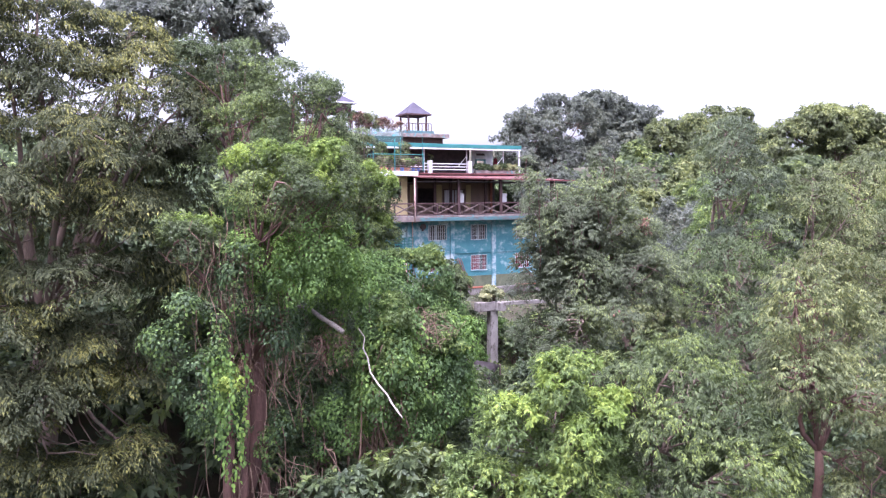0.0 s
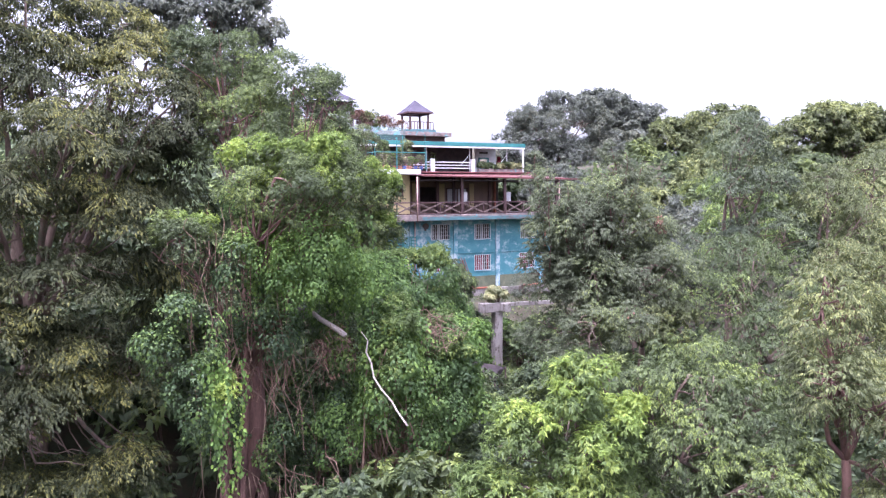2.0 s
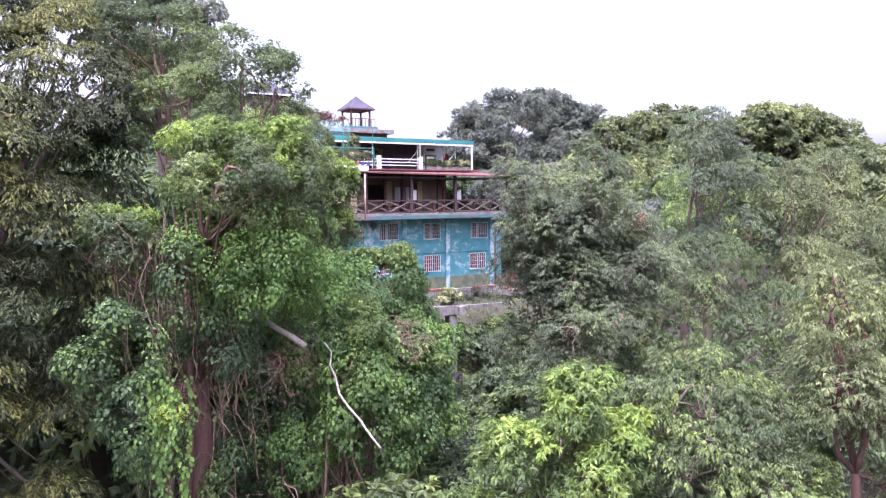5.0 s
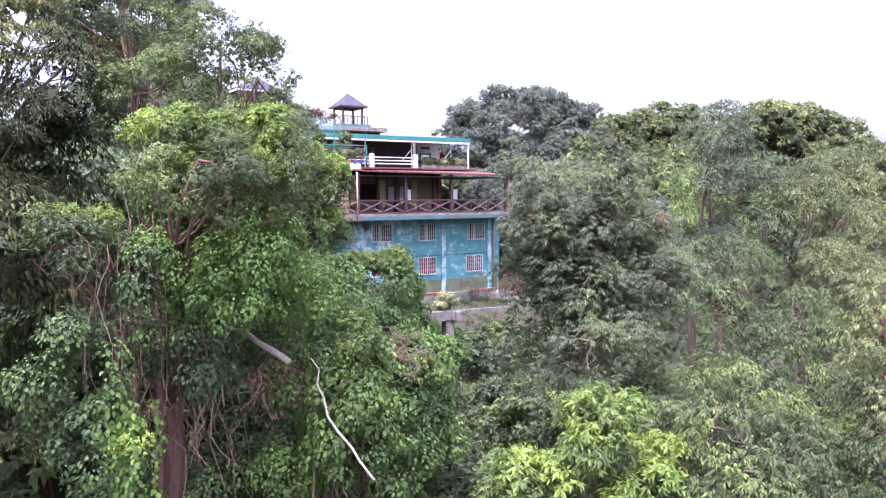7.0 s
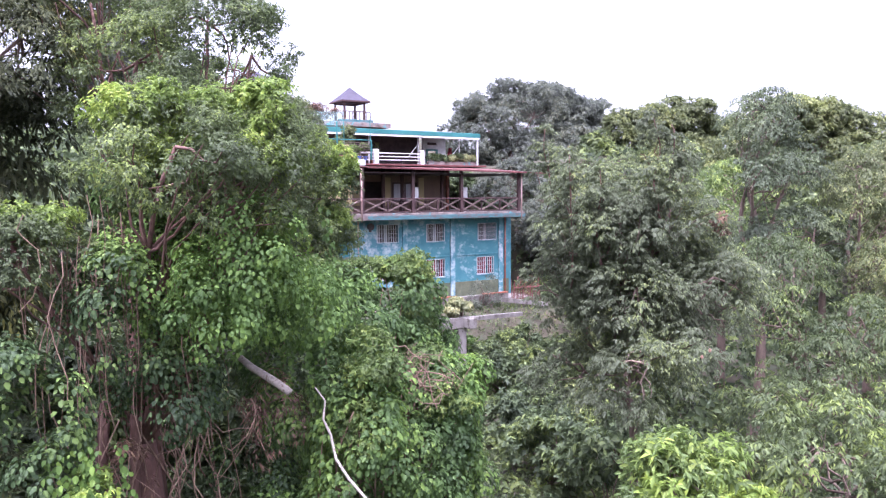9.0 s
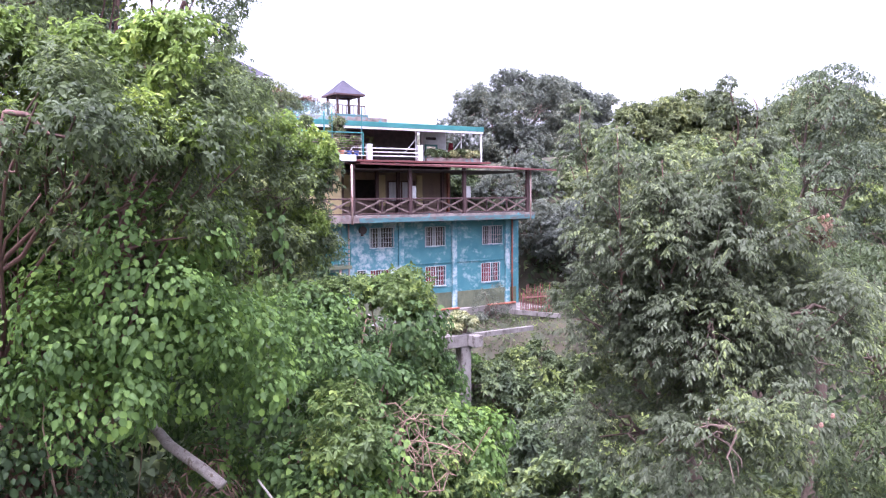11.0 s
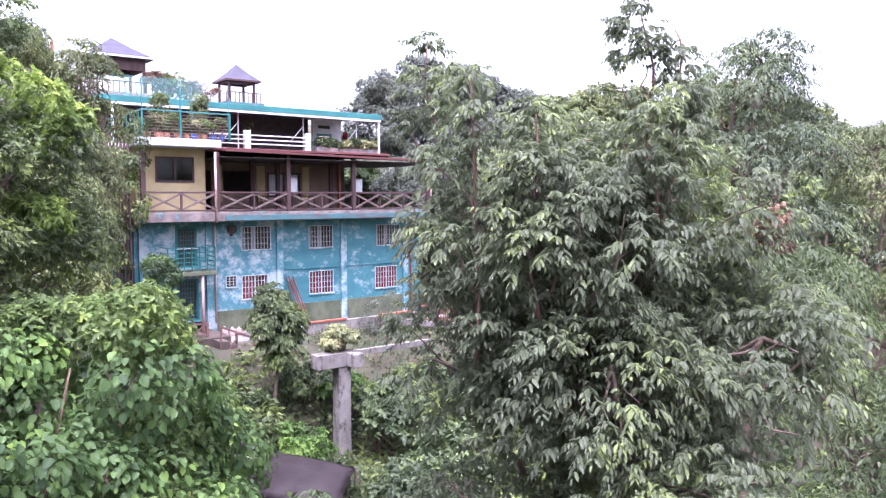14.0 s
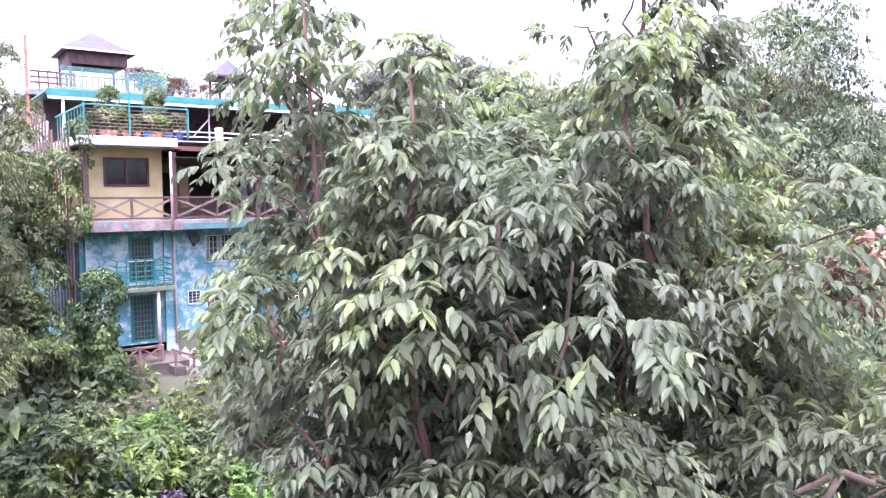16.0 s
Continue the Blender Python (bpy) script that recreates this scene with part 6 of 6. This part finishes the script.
for k, x in enumerate((23.5, 24.3, 25.1, 25.8)):
    part("post", bar(bmn(), (x, 50.65 + 0.02 * k, 3.0), (x + 0.04 * (-1) ** k, 50.65, 5.26 - 0.44 * (x - 23.5)), 0.08), WOOD_RED, st)
    if k < 3:
        part("brace", bar(bmn(), (x, 50.62, 3.7 - 0.2 * k), (x + 0.8, 50.62, 4.7 - 0.4 * k), 0.06), WOOD_RED, st)

fen = thing("bamboo_fence", 35.6, 50.4, 2.8, "red-brown bamboo screen fence on a concrete beam", "fence")
rr = random.Random(8)
for k in range(20):
    x = 34.4 + k * 0.13
    part("cane", tube(bmn(), [(x + rr.uniform(-0.03, 0.03), 50.3, 2.8), (x + rr.uniform(-0.05, 0.05), 50.32, 4.0), (x + rr.uniform(-0.06, 0.06), 50.36, 5.75 + rr.uniform(-0.4, 0.3))], 0.028, 5), BAMBOO_RED, fen)
part("rail", bar(bmn(), (34.5, 50.26, 3.3), (36.9, 50.26, 3.25), 0.06), BAMBOO_RED, fen)
part("rail", bar(bmn(), (34.5, 50.26, 5.25), (36.9, 50.26, 5.2), 0.06), BAMBOO_RED, fen)
part("base_beam", bar(bmn(), (33.4, 50.0, 4.55), (36.9, 49.6, 4.0), 0.22, 0.28), CONCRETE, fen, "cracked concrete beam")

pl = thing("plank_stack", 28.9, 53.8, 4.3, "reddish timber planks leaning on the blue wall", "planks")
for k in range(4):
    x = 28.55 + 0.13 * k
    part("plank", bar(bmn(), (x + 0.7, 53.45, 4.31), (x, 54.12, 6.9 + 0.1 * math.sin(k * 2.1)), 0.11, 0.03), BAMBOO_RED, pl)

for k, (x, h) in enumerate(((24.75, 0.5), (25.15, 0.42), (25.5, 0.38))):
    j = thing("water_jug", x, 53.3, 4.3, "dusty pinkish plastic water jug with a narrow neck", "jug", "water jugs")
    part("body", tube(bmn(), [(x, 53.3, 4.3), (x, 53.3, 4.34), (x, 53.3, 4.3 + h * 0.7), (x, 53.3, 4.3 + h * 0.86)], (0.15, 0.17, 0.17, 0.06), 14), PIPE, j, smooth=True)
    part("cap", tube(bmn(), [(x, 53.3, 4.3 + h * 0.86), (x, 53.3, 4.3 + h)], 0.05, 10), WHITE, j)

# side scaffold of old planks
sc = thing("plank_screen", 20.0, 54.4, 5.5, "tall weathered plank screen beside the house", "screen")
rr = random.Random(12)
for k in range(12):
    y = 53.0 + k * 0.34
    x = 20.35 - 0.06 * k
    part("plank", one_box(x, x + 0.04, y, y + 0.3, 5.0 + 0.25 * k, 14.0 + rr.uniform(-0.7, 0.4) + 0.1 * k), WOOD_RED, sc)
for z in (8.0, 10.6):
    part("rail", bar(bmn(), (20.42, 52.9, z), (19.76, 58.0, z + 0.3), 0.08), WOOD_RED, sc)
crown_part(sc, LEAF_MID, shingles(np.random.default_rng(13), [(20.5, 52.4, 13.7, 0.3, 0.3, 1.1), (20.5, 52.35, 12.2, 0.32, 0.3, 1.1), (20.45, 52.3, 10.9, 0.32, 0.3, 0.9), (20.1, 53.6, 12.4, 0.5, 0.8, 1.3), (20.2, 52.8, 10.8, 0.45, 0.6, 1.2), (19.6, 55.6, 12.0, 0.5, 1.0, 1.2), (19.4, 53.4, 10.0, 0.6, 0.6, 1.4), (18.8, 53.6, 12.2, 0.8, 0.8, 1.4), (18.4, 53.2, 9.8, 0.9, 0.8, 1.6), (19.5, 52.8, 7.6, 0.8, 0.6, 1.4), (18.4, 52.6, 7.0, 1.0, 0.8, 1.4), (19.7, 51.8, 5.4, 0.8, 0.7, 1.3)], 0.35, 1.0, 70, 0.17, 0.12), "climber", "green climber on the planks")
part("plank_brace", bar(bmn(), (20.4, 52.35, 9.95), (20.9, 52.45, 10.7), 0.09), WOOD_OLD, sc, "pale leaning stick")


# ---------------- terrace things ----------------
def pot_plant(seed, x, y, z, r, h, leaf, label, how, tall=0.5, clay=None):
    rng = np.random.default_rng(seed)
    ob = thing("potted_plant", x, y, z, label, "potted plant", "terrace plants")
    part("pot", tube(bmn(), [(x, y, z), (x, y, z + h * 0.86), (x, y, z + h * 0.861), (x, y, z + h)], (r * 0.7, r, r * 1.12, r * 1.12), 12), clay or TERRACOTTA, ob, smooth=False)
    bm = bmn()
    for _ in range(5):
        tube(bm, bend(rng, (x, y, z + h), (x + rng.normal(0, 0.1), y + rng.normal(0, 0.1), z + h + tall), 4, 0.02), 0.012, 4)
    part("stem", bm, BARK, ob)
    crown_part(ob, leaf, sprays(rng, [(x, y, z + h + tall * 0.75, r * 1.5, r * 1.4, tall * 0.55)], **how), "foliage")
    return ob


POT = dict(size=0.16, cover=1.2, dense=200, k=6, length=0.15, width=0.05, droop=0.4)
rr = random.Random(3)
for k in range(9):
    pot_plant(200 + k, 21.2 + k * 0.44, VY + 0.42 + rr.uniform(-0.05, 0.1), 13.86, 0.15, 0.28, (LEAF_MID, LEAF_YELLOW, LEAF_VINE, LEAF_BRIGHT)[k % 4], "leafy plant in a blue plastic pot on the terrace edge" if k in (5, 7, 8) else "leafy plant in a terracotta pot on the terrace edge", POT, rr.uniform(0.35, 0.75), PLASTIC_BLUE if k in (5, 7, 8) else None)
for k, (x, y, tall) in enumerate(((22.2, 54.2, 1.5), (23.9, 53.8, 1.7), (25.6, 59.0, 1.2), (29.2, 60.6, 1.0))):
    pot_plant(220 + k, x, y, 13.87 if y < 58 else 13.92, 0.2, 0.35, (LEAF_MID, LEAF_LIGHT)[k % 2], "tall thin plant in a terracotta pot", dict(POT, size=0.22, dense=70, length=0.2), tall)
for k in range(7):
    x = 33.5 + k * 0.63
    shrub(230 + k, "yellow-green bedding plant in the long planter", x, TY + 0.1, [(x, TY + 0.1, 14.5 + 0.05 * math.sin(k * 2), 0.34, 0.25, 0.26)], (LEAF_YELLOW, LEAF_MID, LEAF_YELLOW)[k % 3] if k > 2 else LEAF_DARK, dict(POT, size=0.14, dense=230, length=0.16), 4, group="planter plants", z=14.2)
ham = thing("hanging_cloth", 36.2, 61.0, 15.2, "red cloth hung under the canopy", "cloth")
bm = bmn()
cols = [(bm.verts.new((36.0 + 0.045 * i, 60.9 + 0.05 * math.sin(i * 1.7), 14.7)), bm.verts.new((36.1 + 0.03 * i, 60.9 + 0.02 * math.sin(i * 1.7), 15.4))) for i in range(12)]
for p, q in zip(cols, cols[1:]):
    bm.faces.new((p[0], q[0], q[1], p[1]))
bmesh.ops.solidify(bm, geom=bm.faces[:], thickness=0.01)
part("fabric", bm, RED_CLOTH, ham)
part("cord", bar(bmn(), (36.25, 60.9, 15.4), (36.25, 60.9, 16.4), 0.015), WOOD, ham)
for k, (x, y, s) in enumerate(((34.4, 83.0, 1.3), (32.0, 83.2, 1.5), (31.0, 83.0, 1.7), (33.0, 84.0, 1.7), (36.6, 83.4, 0.9))):
    shrub(240 + k, "reddish garden shrub on the hilltop deck", x, y, [(x, y, 19.35 + s * 0.9, s * 0.7, s * 0.6, s * 0.5), (x + 0.5 * s, y, 19.35 + s * 0.6, s * 0.5, s * 0.5, s * 0.4)], (LEAF_DRY, LEAF_LIGHT)[k % 2], dict(UNDER, size=0.35, dense=20, length=0.3, width=0.06), 7, group="deck shrubs", z=19.35)
for k, (x, y) in enumerate(((28.2, 55.4), (30.4, 55.6))):
    t = thing("veranda_table", x, y, 10.45, "dark wooden table on the veranda", "table", "veranda tables")
    part("top", one_box(x - 0.6, x + 0.6, y - 0.4, y + 0.4, 11.17, 11.21), WOOD, t)
    for sx in (-0.5, 0.5):
        for sy in (-0.3, 0.3):
            part("leg", one_box(x + sx - 0.03, x + sx + 0.03, y + sy - 0.03, y + sy + 0.03, 10.45, 11.17), WOOD, t)
for x in (28.75, 32.75):
    b = thing("notice_board", x, 54.0, 11.3, "small white board fixed on the veranda", "board")
    part("board", one_box(x - 0.25, x + 0.25, 53.6, 53.63, 11.35, 12.15), WHITE, b)
    part("stand", one_box(x - 0.03, x + 0.03, 53.63, 53.68, 10.45, 11.9), WOOD, b)
ac = thing("wall_fan", 25.6, 54.05, 9.3, "dark round outdoor fan unit on the wall", "fan")
part("housing", tube(bmn(), [(25.55, 54.2, 9.55), (25.55, 53.95, 9.55)], (0.2, 0.24), 14), WOOD_AND_SHADE, ac)
part("bracket", one_box(25.5, 25.6, 53.98, 54.19, 9.2, 9.4), WOOD_AND_SHADE, ac)
